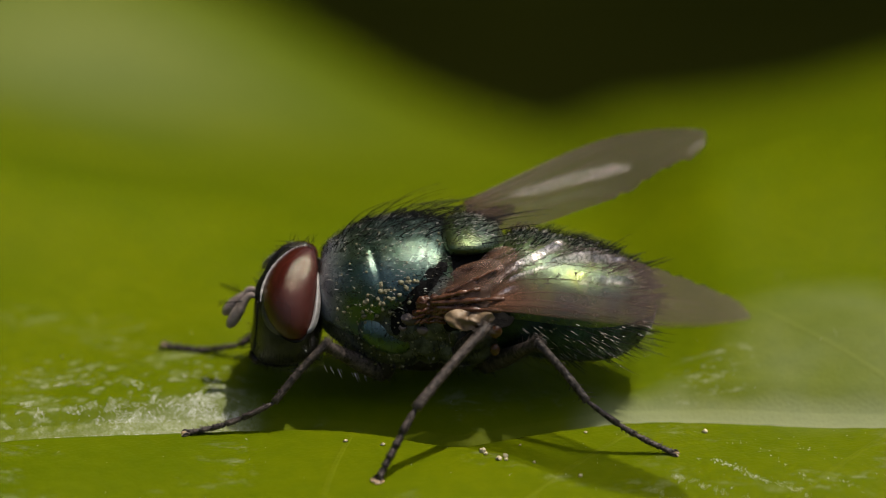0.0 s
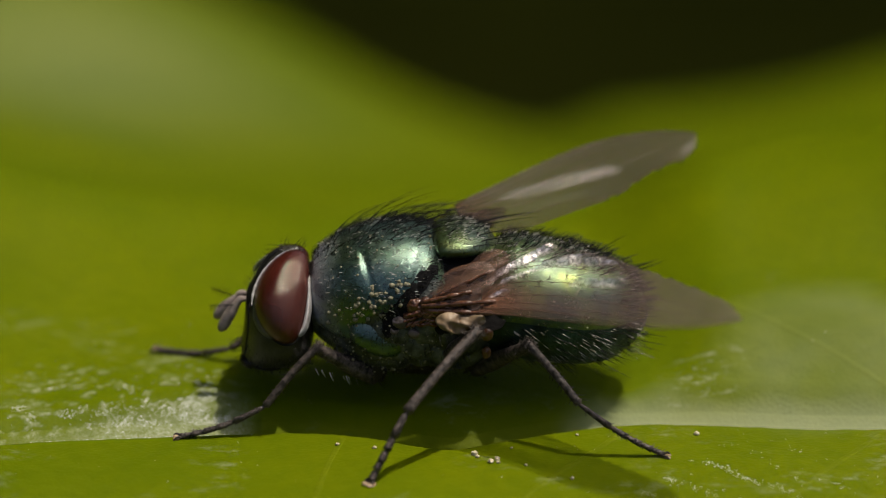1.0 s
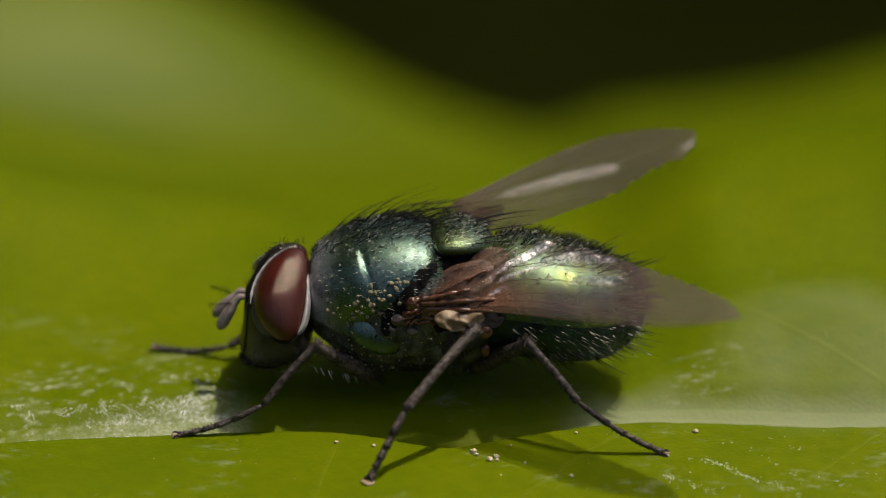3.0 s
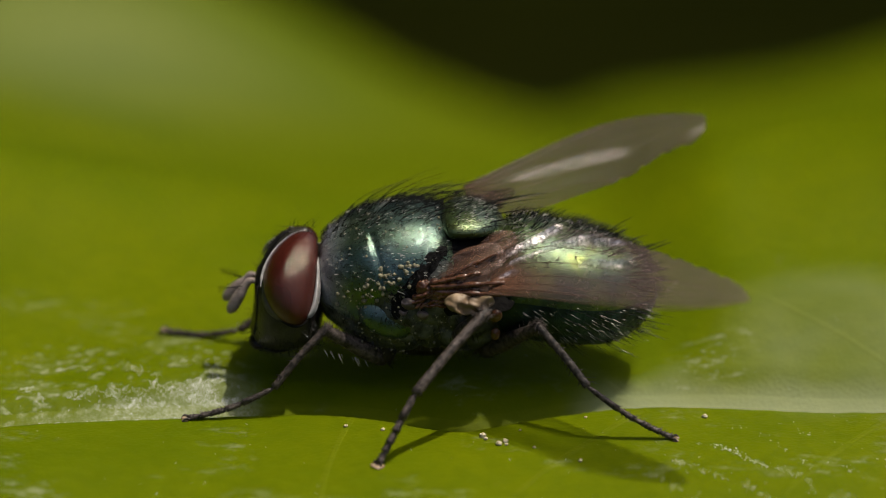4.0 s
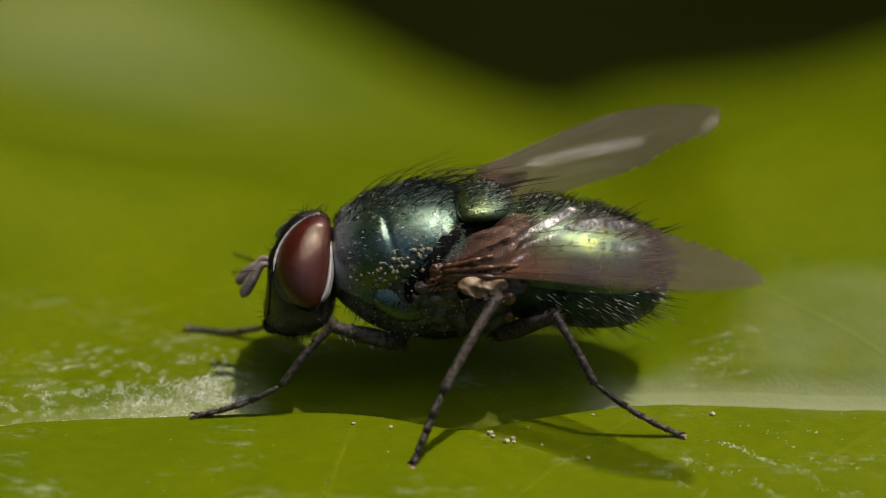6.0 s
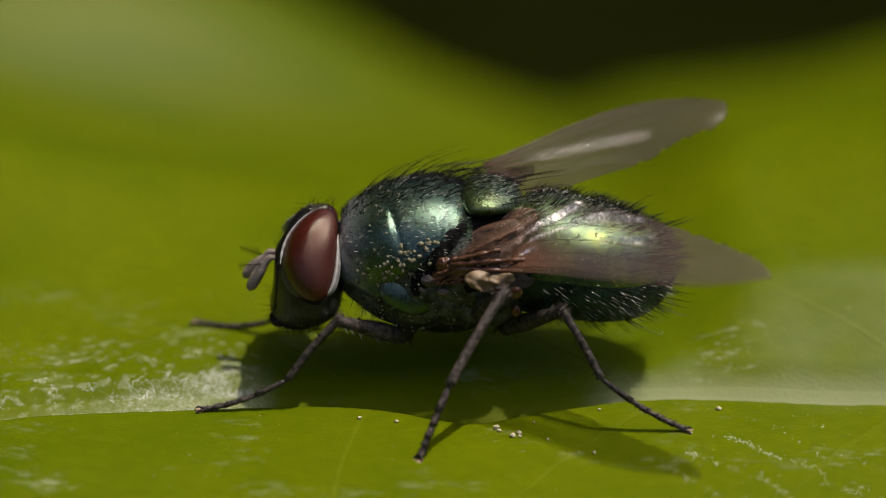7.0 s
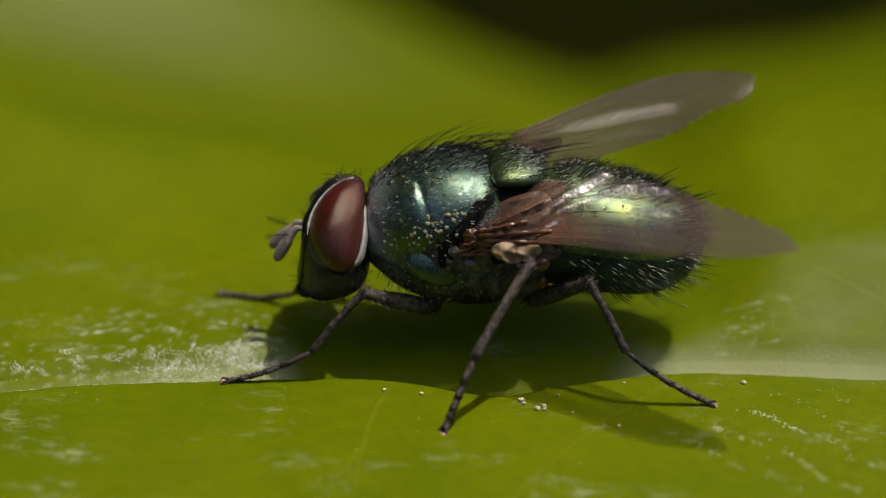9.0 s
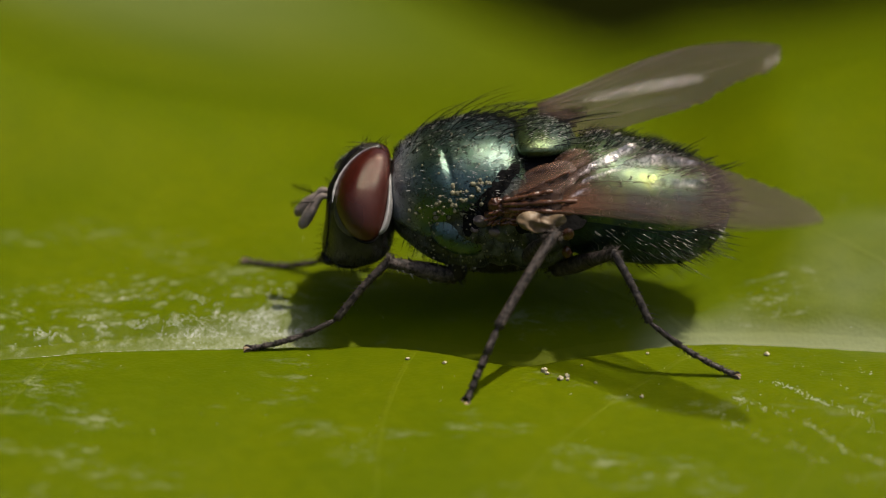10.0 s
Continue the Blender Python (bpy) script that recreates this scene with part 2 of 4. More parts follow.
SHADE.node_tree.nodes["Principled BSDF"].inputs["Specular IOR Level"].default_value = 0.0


# ---- mesh helpers (all shapes are written in millimetres) ----
def part(name, bm, material, parent=None, label="", origin=(0, 0, 0), smooth=True):
    o = Vector(origin)
    if smooth:
        for f in bm.faces:
            f.smooth = True
    bm.transform(Matrix.Scale(MM, 4) @ Matrix.Translation(-o))
    me = bpy.data.meshes.new(name)
    bm.to_mesh(me)
    bm.free()
    me.materials.append(material)
    ob = new(name, me)
    ob.location = o * MM
    if parent:
        ob.parent = parent
        base = parent.get("at", None)
        if base is not None:
            ob.location = (o - Vector(base)) * MM
    ob["at"] = tuple(o)
    if label:
        tagged(ob, label)
    return ob


def raw(name, verts, faces, material, parent=None, label="", smooth=True):
    me = bpy.data.meshes.new(name)
    me.from_pydata([tuple(c * MM for c in v) for v in verts], [], faces)
    me.materials.append(material)
    if smooth:
        me.polygons.foreach_set("use_smooth", [True] * len(me.polygons))
    me.update()
    ob = new(name, me)
    ob["at"] = (0.0, 0.0, 0.0)
    if parent:
        ob.parent = parent
        base = parent.get("at", None)
        if base is not None:
            ob.location = -Vector(base) * MM
    if label:
        tagged(ob, label)
    return ob


def lerp_rows(rows, x):
    """Smooth interpolation of table rows by their first column."""
    xs = [r[0] for r in rows]
    x = min(max(x, xs[0]), xs[-1])
    i = min(max(sum(1 for v in xs if v <= x) - 1, 0), len(rows) - 2)
    p0, p1, p2, p3 = (rows[max(0, i - 1)], rows[i], rows[i + 1], rows[min(len(rows) - 1, i + 2)])
    u = (x - p1[0]) / (p2[0] - p1[0])
    out = []
    for k in range(1, len(p1)):
        d = p2[0] - p1[0]
        m1 = (p2[k] - p0[k]) / (p2[0] - p0[0]) * d
        m2 = (p3[k] - p1[k]) / (p3[0] - p1[0]) * d
        out.append((2 * u ** 3 - 3 * u ** 2 + 1) * p1[k] + (u ** 3 - 2 * u ** 2 + u) * m1 + (-2 * u ** 3 + 3 * u ** 2) * p2[k] + (u ** 3 - u ** 2) * m2)
    return out


class Shell:
    """A body lofted along x: rows of x, middle height, half height, half width. Angle 0 is the top, positive towards -y."""

    def __init__(self, rows, dent=None, skew=0.0, square=1.0):
        self.rows, self.dent, self.skew, self.square = rows, dent, skew, square
        self.x0, self.x1 = rows[0][0], rows[-1][0]

    def at(self, x, a):
        zc, h, w = lerp_rows(self.rows, x)
        k = 1.0 - (self.dent(x, a) if self.dent else 0.0)
        ca, sa = math.cos(a), math.sin(a)
        return Vector((x + self.skew * (1 - math.cos(min(abs(a), 2.0))), -math.copysign(abs(sa) ** self.square, sa) * w * k, zc + math.copysign(abs(ca) ** self.square, ca) * h * k))

    def normal(self, x, a):
        e = 0.02
        du = self.at(min(x + e, self.x1), a) - self.at(max(x - e, self.x0), a)
        dv = self.at(x, a + e) - self.at(x, a - e)
        n = du.cross(dv)
        n.normalize()
        out = Vector((0, -math.sin(a), math.cos(a)))
        return n if n.dot(out) > 0 else -n

    def mesh(self, nx=70, na=72, a0=-math.pi, a1=math.pi, lift=0.0, edge=None):
        bm = bmesh.new()
        closed = a1 - a0 > 6.2
        grid = []
        for i in range(nx + 1):
            s = i / nx
            x = self.x0 + (self.x1 - self.x0) * (0.5 - 0.5 * math.cos(math.pi * s))
            row = []
            for j in range(na if closed else na + 1):
                a = (a0 + (a1 - a0) * j / na) * (edge(x) if edge else 1.0)
                p = self.at(x, a)
                if lift:
                    p += self.normal(x, a) * lift
                row.append(bm.verts.new(p))
            grid.append(row)
        n = len(grid[0])
        for i in range(nx):
            for j in range(n if closed else n - 1):
                bm.faces.new((grid[i][j], grid[i][(j + 1) % n], grid[i + 1][(j + 1) % n], grid[i + 1][j]))
        if closed:
            bm.faces.new(grid[0])
            bm.faces.new(grid[-1])
        bmesh.ops.recalc_face_normals(bm, faces=bm.faces)
        return bm


def ellipsoid(c, r, turn=None, seg=40, rings=24, power=1.0):
    bm = bmesh.new()
    bmesh.ops.create_uvsphere(bm, u_segments=seg, v_segments=rings, radius=1)
    m = Matrix.Translation(c) @ (turn.to_matrix().to_4x4() if turn else Matrix()) @ Matrix.Diagonal((*r, 1))
    for v in bm.verts:
        if power != 1.0:
            v.co = Vector([math.copysign(abs(q) ** power, q) for q in v.co])
    bm.transform(m)
    return bm


def tube(bm, path, radii, seg=10, cap=True):
    """A tapering tube along points, added to bm."""
    pts = [Vector(p) for p in path]
    side = None
    rings = []
    for i, p in enumerate(pts):
        d = (pts[min(i + 1, len(pts) - 1)] - pts[max(i - 1, 0)]).normalized()
        if side is None:
            side = d.orthogonal().normalized()
        side = (side - d * side.dot(d)).normalized()
        up = d.cross(side)
        r = radii[i]
        rings.append([bm.verts.new(p + (side * math.cos(q) + up * math.sin(q)) * r) for q in (2 * math.pi * k / seg for k in range(seg))])
    for a, b in zip(rings, rings[1:]):
        for k in range(seg):
            bm.faces.new((a[k], a[(k + 1) % seg], b[(k + 1) % seg], b[k]))
    if cap:
        bm.faces.new(rings[0][::-1])
        bm.faces.new(rings[-1])
    return bm


def smooth_path(points, radii, n):
    rows = [(i, *p, r) for i, (p, r) in enumerate(zip(points, radii))]
    out = [lerp_rows(rows, (len(rows) - 1) * k / n) for k in range(n + 1)]
    return [o[:3] for o in out], [o[3] for o in out]


class Hairs:
    """Curved tapering hairs gathered in one mesh."""

    def __init__(self):
        self.v, self.f = [], []

    def add(self, root, way, length, radius, droop=(0, 0, 0), steps=4):
        root, way, droop = Vector(root), Vector(way).normalized(), Vector(droop)
        side = way.orthogonal().normalized()
        up = way.cross(side)
        base = len(self.v)
        for i in range(steps):
            s = i / steps
            p = root + way * (length * s) + droop * (length * s * s)
            r = radius * (1 - 0.85 * s)
            for q in (0.0, 2.094, 4.189):
                self.v.append(p + (side * math.cos(q) + up * math.sin(q)) * r)
        self.v.append(root + way * length + droop * length)
        for i in range(steps - 1):
            a = base + 3 * i
            for k in range(3):
                self.f.append((a + k, a + (k + 1) % 3, a + 3 + (k + 1) % 3, a + 3 + k))
        a = base + 3 * (steps - 1)
        for k in range(3):
            self.f.append((a + k, a + (k + 1) % 3, len(self.v) - 1))

    def put(self, name, material, parent, label=""):
        return raw(name, self.v, self.f, material, parent, label)


def step(a, b, x):
    u = min(max((x - a) / (b - a), 0.0), 1.0)
    return u * u * (3 - 2 * u)


# ---- the leaf ----
CREST = [(-60, -3.0), (-14, -3.0), (-10.6, -2.76), (-8.3, -2.3), (-5.9, -2.03), (-3.5, -1.88), (-1.7, -2.09), (0.06, -2.6), (0.6, -2.6), (3.6, -1.58), (8.0, -1.73), (14, -1.9), (60, -2.0)]


def crest(x):
    """Where the near lip of the midrib furrow runs."""
    return lerp_rows(CREST, x)[0]


def leaf_height(x, y, c=None):
    c = crest(x) if c is None else c
    z = 0.0
    # furrow of the midrib: steep near lip, long far wall
    d = y - c
    z += -0.42 * step(0.0, 0.22, d) * (1 - step(0.22, 1.5, d))
    z += 0.085 * max(0.0, d) * (1 - step(4.0, 16.0, y))
    # the far wall is higher towards the tip of the leaf
    z += 1.0 * step(3.2, 6.5, x) * step(0.3, 4.0, d)
    # the blade sinks away behind
    if y > 3.0:
        u = y - 3.0
        z -= 0.36 * (math.sqrt(u * u + 60.0) - 7.746)
        z += 0.34 * step(4.0, 16.0, y)
    if d < 0:
        z -= 0.015 * d * d
    # the blade is hollow along its length behind
    z += 0.014 * min(abs(x), 14.0) ** 2 * step(3.0, 10.0, y) * (1 - step(16.0, 34.0, y))
    # ruffled far margin
    z += step(14, 60, y) * (9.0 * (1 - math.exp((-0.0060 if x < 5.0 else -0.0022) * (x - 5.0) ** 2)) - 1.8)
    # the skin bulges between the side veins
    z += 0.04 * math.sin(0.9 * x - 0.5 * y + 0.4) * step(0.2, 2.5, abs(d))
    z += 0.05 * noise.noise(Vector((x * 0.55, y * 0.45, 0.3)))
    z += 0.012 * noise.noise(Vector((x * 2.6, y * 2.6, 4.0)))
    return z


def wax_sheen(x, y):
    """How much pale sheen of waxy skin is painted in: along the furrow, and broadly on its high side."""
    d = y - crest(x)
    n = noise.noise(Vector((x * 0.35, y * 0.6, 1.0))) + 0.6 * noise.noise(Vector((x * 1.1, y * 1.6, 6.0)))
    fine = noise.noise(Vector((x * 3.6, y * 5.5, 2.0))) + 0.9 * noise.noise(Vector((x * 7.5, y * 9.0, 9.0)))
    broad = step(-8.8, -5.6, x)
    strip = step(-0.02, 0.04, d) * (1 - step(0.15 + 0.3 * broad, 0.8 + 1.1 * broad + 0.5 * n, d)) * (0.8 + 0.35 * fine) * (0.60 + 0.40 * step(-8.0, -5.6, x))
    patches = 0.55 * step(0.05, 0.45, fine + 0.45 * n + 0.12 - 0.20 * d) * step(0.05, 0.2, d) * (1 - step(2.4, 4.0, d))
    # the painted sheen ends where the fly's shadow begins
    return min(1.0, max(0.0, strip, patches)) * (1 - step(-4.35, -3.6, x))


def painted_sheen(x, y):
    """Soft pale sheen painted on the high side of the furrow, with green gaps."""
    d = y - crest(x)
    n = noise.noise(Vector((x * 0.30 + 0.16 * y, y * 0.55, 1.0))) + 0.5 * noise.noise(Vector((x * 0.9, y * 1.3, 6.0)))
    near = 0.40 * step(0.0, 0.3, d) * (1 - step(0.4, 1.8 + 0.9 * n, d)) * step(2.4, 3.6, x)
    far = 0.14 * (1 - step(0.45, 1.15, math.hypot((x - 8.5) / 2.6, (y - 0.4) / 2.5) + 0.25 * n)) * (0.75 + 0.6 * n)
    # far left patch: a glossy reflection put into the base colour
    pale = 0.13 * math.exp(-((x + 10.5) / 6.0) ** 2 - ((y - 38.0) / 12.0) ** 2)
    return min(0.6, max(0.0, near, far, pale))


def sheen_and_wear(ob):
    at = ob.data.attributes.new("wax_sheen", "FLOAT", "POINT")
    at.data.foreach_set("value", [wax_sheen(v.co.x / MM, v.co.y / MM) for v in ob.data.vertices])
    at = ob.data.attributes.new("worn", "FLOAT", "POINT")
    at.data.foreach_set("value", [1 - step(1.0, 4.0, v.co.y / MM) for v in ob.data.vertices])
    at = ob.data.attributes.new("painted_sheen", "FLOAT", "POINT")
    at.data.foreach_set("value", [painted_sheen(v.co.x / MM, v.co.y / MM) for v in ob.data.vertices])
    return ob


def ribbon(path, width, height, name, material, parent):
    """A low rounded strip that follows the skin of the leaf."""
    verts, faces = [], []
    n = 7
    for i, (x, y) in enumerate(path):
        x2, y2 = path[min(i + 1, len(path) - 1)]
        x1, y1 = path[max(i - 1, 0)]
        d = Vector((x2 - x1, y2 - y1)).normalized()
        w = width(i / (len(path) - 1))
        for k in range(n):
            q = -1 + 2 * k / (n - 1)
            px, py = x - d.y * q * w / 2, y + d.x * q * w / 2
            verts.append((px, py, leaf_height(px, py) + height * (1 - q * q) ** 0.5 - (0.02 if abs(q) > 0.9 else 0)))
    for i in range(len(path) - 1):
        for k in range(n - 1):
            a = i * n + k
            faces.append((a, a + n, a + n + 1, a + 1))
    return sheen_and_wear(raw(name, verts, faces, material, parent))


def build_leaf():
    def spread(a, b, fine_a, fine_b, fine, growth):
        vals = list(np.arange(fine_a, fine_b, fine))
        s, v = fine, fine_b
        while v < b:
            vals.append(v)
            s *= growth
            v += s
        vals.append(b)
        s, v = fine, fine_a - fine
        while v > a:
            vals.insert(0, v)
            s *= growth
            v -= s
        vals.insert(0, a)
        return vals
    leaf = new("leaf")
    leaf.empty_display_size = 0.005
    tagged(leaf, "broad glossy yellow-green leaf with a sunken pale midrib", "leaf")
    xs = spread(-60, 60, -10, 10, 0.075, 1.06)
    ys = spread(-30, 64, -6.5, 5, 0.05, 1.06)
    verts = []
    for x in xs:
        k = math.sqrt(max(0.0, 1 - (x / 62.0) ** 2))
        c = crest(x)
        for y in ys:
            yy = y * k if abs(x) > 12 else y * (1 + (k - 1) * step(0, 12, abs(x)))
            verts.append((x, yy, leaf_height(x, yy, c)))
    ny = len(ys)
    faces = [(i * ny + j, (i + 1) * ny + j, (i + 1) * ny + j + 1, i * ny + j + 1) for i in range(len(xs) - 1) for j in range(ny - 1)]
    blade = sheen_and_wear(raw("blade", verts, faces, LEAF, leaf))
    sol = blade.modifiers.new("thickness", "SOLIDIFY")
    sol.thickness = 0.35 * MM
    sol.offset = -1
    ribbon([(x, crest(x) + 0.62) for x in np.arange(-40, 40, 0.15)], lambda q: 0.6, 0.012, "midrib", RIB, leaf)
    for x0, lean, curve in ((-9.5, 0.35, 0.02), (-1.9, 0.28, 0.03), (4.2, 0.9, 0.04), (9.5, 0.9, 0.04)):
        ribbon([(x0 - lean * q + curve * q * q, crest(x0) - 0.1 - q) for q in np.arange(0, 9, 0.15)], lambda q: 0.20 - 0.08 * q, 0.004, "side_vein", SIDE_VEIN, leaf)
    for x0, lean, curve in ((-3.2, 1.5, 0.05), (-9.0, 1.5, 0.05), (4.0, 1.2, 0.05), (10.5, 1.2, 0.05)):
        ribbon([(x0 - lean * q - curve * q * q, crest(x0) + 0.75 + q) for q in np.arange(0, 7, 0.15)], lambda q: 0.18 - 0.08 * q, 0.004, "side_vein", SIDE_VEIN, leaf)


build_leaf()


def build_backdrop():
    bm = bmesh.new()
    bmesh.ops.create_grid(bm, x_segments=40, y_segments=40, size=1500)
    for v in bm.verts:
        x, y = v.co.x, v.co.y
        v.co.z = -420 + 14 * noise.noise(Vector((x * 0.01, y * 0.01, 2.0)))
    tagged(part("ground", bm, SHADE), "dark shaded ground far below the leaf", "ground", kind="structure")
    # dark undergrowth behind; an unseen dome over the shaded side is added to limit skylight
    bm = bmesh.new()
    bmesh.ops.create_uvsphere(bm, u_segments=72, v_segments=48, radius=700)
    # the opening is cut to shape the sky patch mirrored in the eye
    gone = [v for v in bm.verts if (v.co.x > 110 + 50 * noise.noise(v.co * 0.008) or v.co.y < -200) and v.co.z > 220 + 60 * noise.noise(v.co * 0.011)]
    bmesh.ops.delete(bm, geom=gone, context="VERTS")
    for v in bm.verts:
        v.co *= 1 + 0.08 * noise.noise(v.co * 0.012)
    tagged(part("backdrop", bm, SHADE), "dark undergrowth behind, with an unseen dome added to limit the sky light", "backdrop", kind="structure")


build_backdrop()

# ---- the fly ----
fly = new("fly")
fly.empty_display_size = 0.002
tagged(fly, "metallic green bottle fly with red-brown eyes standing on the leaf", "fly")
rnd = random.Random(5)


def scutum_dent(x, a):
    """Sutures: one across the middle of the back at the sides, one along the upper side."""
    s = abs(a)
    line = -1.36 + 0.34 * (s - 0.55)
    across = 0.048 * math.exp(-((x - line) / 0.045) ** 2) * step(0.35, 0.6, s) * (1 - step(1.25, 1.45, s))
    lobes = -0.045 * math.exp(-((x - line + 0.30) / 0.25) ** 2 - ((s - 0.85) / 0.3) ** 2)
    along = 0.06 * math.exp(-((s - 1.42 + 0.13 * x) / 0.10) ** 2) * step(-2.0, -1.6, x)
    low = 0.05 * math.exp(-((s - 1.95) / 0.09) ** 2) + 0.05 * math.exp(-((x + 0.35) / 0.09) ** 2) * step(1.5, 1.6, s)
    return across + lobes + along + low


THORAX = Shell([(-2.50, 2.72, 0.50, 0.60), (-2.42, 2.72, 0.78, 0.84), (-2.15, 2.73, 1.04, 1.10), (-1.72, 2.69, 1.31, 1.36), (-1.2, 2.68, 1.49, 1.52),
                (-0.6, 2.70, 1.54, 1.57), (-0.1, 2.69, 1.475, 1.54), (0.16, 2.64, 1.40, 1.51), (0.36, 2.45, 1.28, 1.52), (0.7, 2.28, 1.08, 1.44), (1.0, 2.25, 1.00, 1.30), (1.35, 2.25, 0.90, 1.05)], scutum_dent, 0.0, 0.84)
SCUTELLUM = Shell([(0.10, 3.92, 0.22, 0.60), (0.18, 3.97, 0.28, 0.78), (0.42, 4.00, 0.30, 0.88), (0.75, 4.01, 0.29, 0.84), (1.02, 3.99, 0.25, 0.68), (1.24, 3.95, 0.20, 0.46), (1.36, 3.92, 0.08, 0.18)], None, 0.05)
METANOTUM = Shell([(0.14, 2.64, 1.30, 1.50), (0.30, 2.60, 1.26, 1.52), (0.55, 2.50, 1.30, 1.46), (0.9, 2.45, 1.22, 1.34), (1.25, 2.40, 1.08, 1.10), (1.45, 2.40, 0.9, 0.9)])


def abdomen_dent(x, a):
    seams = sum(math.exp(-((x - q) / 0.035) ** 2) for q in (1.95, 2.75, 3.55))
    return 0.007 * seams


ABDOMEN_SHELL = Shell([(0.95, 2.60, 0.85, 1.0), (1.26, 2.62, 1.08, 1.24), (1.6, 2.68, 1.24, 1.42), (1.98, 2.66, 1.29, 1.48), (2.57, 2.57, 1.27, 1.47), (3.17, 2.47, 1.22, 1.36), (3.76, 2.38, 1.09, 1.10),
                       (4.20, 2.36, 0.84, 0.76), (4.44, 2.34, 0.56, 0.48), (4.58, 2.33, 0.30, 0.32), (4.64, 2.32, 0.08, 0.08)], abdomen_dent)


def build_body():
    part("thorax_back", THORAX.mesh(90, 70, -1.45, 1.45, edge=lambda x: 1 + 0.32 * (1 - step(-1.9, -1.0, x)) - 0.36 * step(-0.9, 0.25, x) - 0.1 * step(0.0, 0.4, x)), GREEN, fly, "metallic blue-green scutum with sutures")
    part("thorax_side", THORAX.mesh(90, 96, lift=-0.012), PLEURA, fly, "dark dusted side plates of the thorax")
    part("scutellum", SCUTELLUM.mesh(40, 60), GOLD, fly, "golden green scutellum")
    part("metanotum", METANOTUM.mesh(30, 60), VELVET_SHADE, fly, "black shell under the scutellum")
    part("abdomen", ABDOMEN_SHELL.mesh(90, 80), ABDOMEN, fly, "dark metallic green banded abdomen")
    part("abdomen_underside", ABDOMEN_SHELL.mesh(60, 60, 1.55, 2 * math.pi - 1.55, lift=0.012), BELLY, fly, "black underside of the abdomen")
    # black sheet painting the shaded cleft between the back, the scutellum and the wing root
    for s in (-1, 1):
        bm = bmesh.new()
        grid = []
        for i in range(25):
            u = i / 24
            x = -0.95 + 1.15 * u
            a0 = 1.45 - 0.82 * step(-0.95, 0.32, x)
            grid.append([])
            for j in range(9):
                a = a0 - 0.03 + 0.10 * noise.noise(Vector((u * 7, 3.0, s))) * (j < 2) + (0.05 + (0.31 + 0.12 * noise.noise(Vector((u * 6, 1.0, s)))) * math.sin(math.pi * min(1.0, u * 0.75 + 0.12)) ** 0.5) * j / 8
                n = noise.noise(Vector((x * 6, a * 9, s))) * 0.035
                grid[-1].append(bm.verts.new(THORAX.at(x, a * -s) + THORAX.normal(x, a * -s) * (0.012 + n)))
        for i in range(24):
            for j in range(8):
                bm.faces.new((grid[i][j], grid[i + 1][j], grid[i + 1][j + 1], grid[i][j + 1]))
        part("cleft_shade", bm, VELVET_SHADE, fly, "black sheet for the shade in the furrow beside the scutellum")
    h = Hairs()
    for s in (-1, 1):
        for _ in range(420):
            x = rnd.uniform(-1.1, 0.45)
            a = (1.45 - 0.82 * step(-0.95, 0.32, x) + rnd.gauss(0.12, 0.22)) * -s
            n = THORAX.normal(x, a)
            h.add(THORAX.at(x, a), n * 0.5 + Vector((rnd.uniform(-0.2, 0.9), 0, rnd.uniform(-0.5, 0.3))), rnd.uniform(0.06, 0.2), 0.009, (0.1, 0, -0.1), 3)
    tagged(h.put("furrow_hairs", BLACK, fly, "tangled black hairs in the furrow"), kind="stuff")
    # bulging plates on the flank
    for s in (-1, 1):
        part("side_plate", ellipsoid((-1.06, s * 1.22, 2.27), (0.64, 0.32, 0.40), Euler((s * 0.35, 0.42, 0)), power=0.9), GREEN, fly, "green plate low on the flank")
        part("side_plate", ellipsoid((-1.08, s * 1.33, 2.27), (0.52, 0.15, 0.27), Euler((s * 0.25, 0.38, 0))), GREEN, fly, "shiny green plate on the flank")
        part("side_plate", ellipsoid((-0.25, s * 1.34, 2.25), (0.38, 0.13, 0.42), Euler((s * 0.1, 0.2, 0))), PLEURA, fly)
        part("side_plate", ellipsoid((0.35, s * 1.13, 1.95), (0.45, 0.28, 0.45)), PLEURA, fly)
        part("side_plate", ellipsoid((-1.98, s * 0.90, 3.02), (0.24, 0.16, 0.28), Euler((s * 0.6, 0, 0))), GREEN, fly, "shoulder knob")
        for x, y, z, r in ((-0.58, 1.56, 2.74, 0.13), (-0.72, 1.52, 2.52, 0.08), (-0.30, 1.56, 2.48, 0.10)):
            bm = ellipsoid((x, s * y, z), (r * 1.3, 0.06, r), Euler((0, 0.4, 0)), 16, 10)
            for v in bm.verts:
                v.co += Vector((0.5, s * 0.6, 0.6)) * r * (0.7 * noise.noise(v.co * 9) + 0.4 * noise.noise(v.co * 24))
            part("side_plate", bm, LILAC, fly, "pale dusted plate before the wing hinge")
    part("belly", ellipsoid((-0.3, 0, 1.45), (1.25, 0.95, 0.45)), DARK, fly, "dark underside between the legs")


build_body()


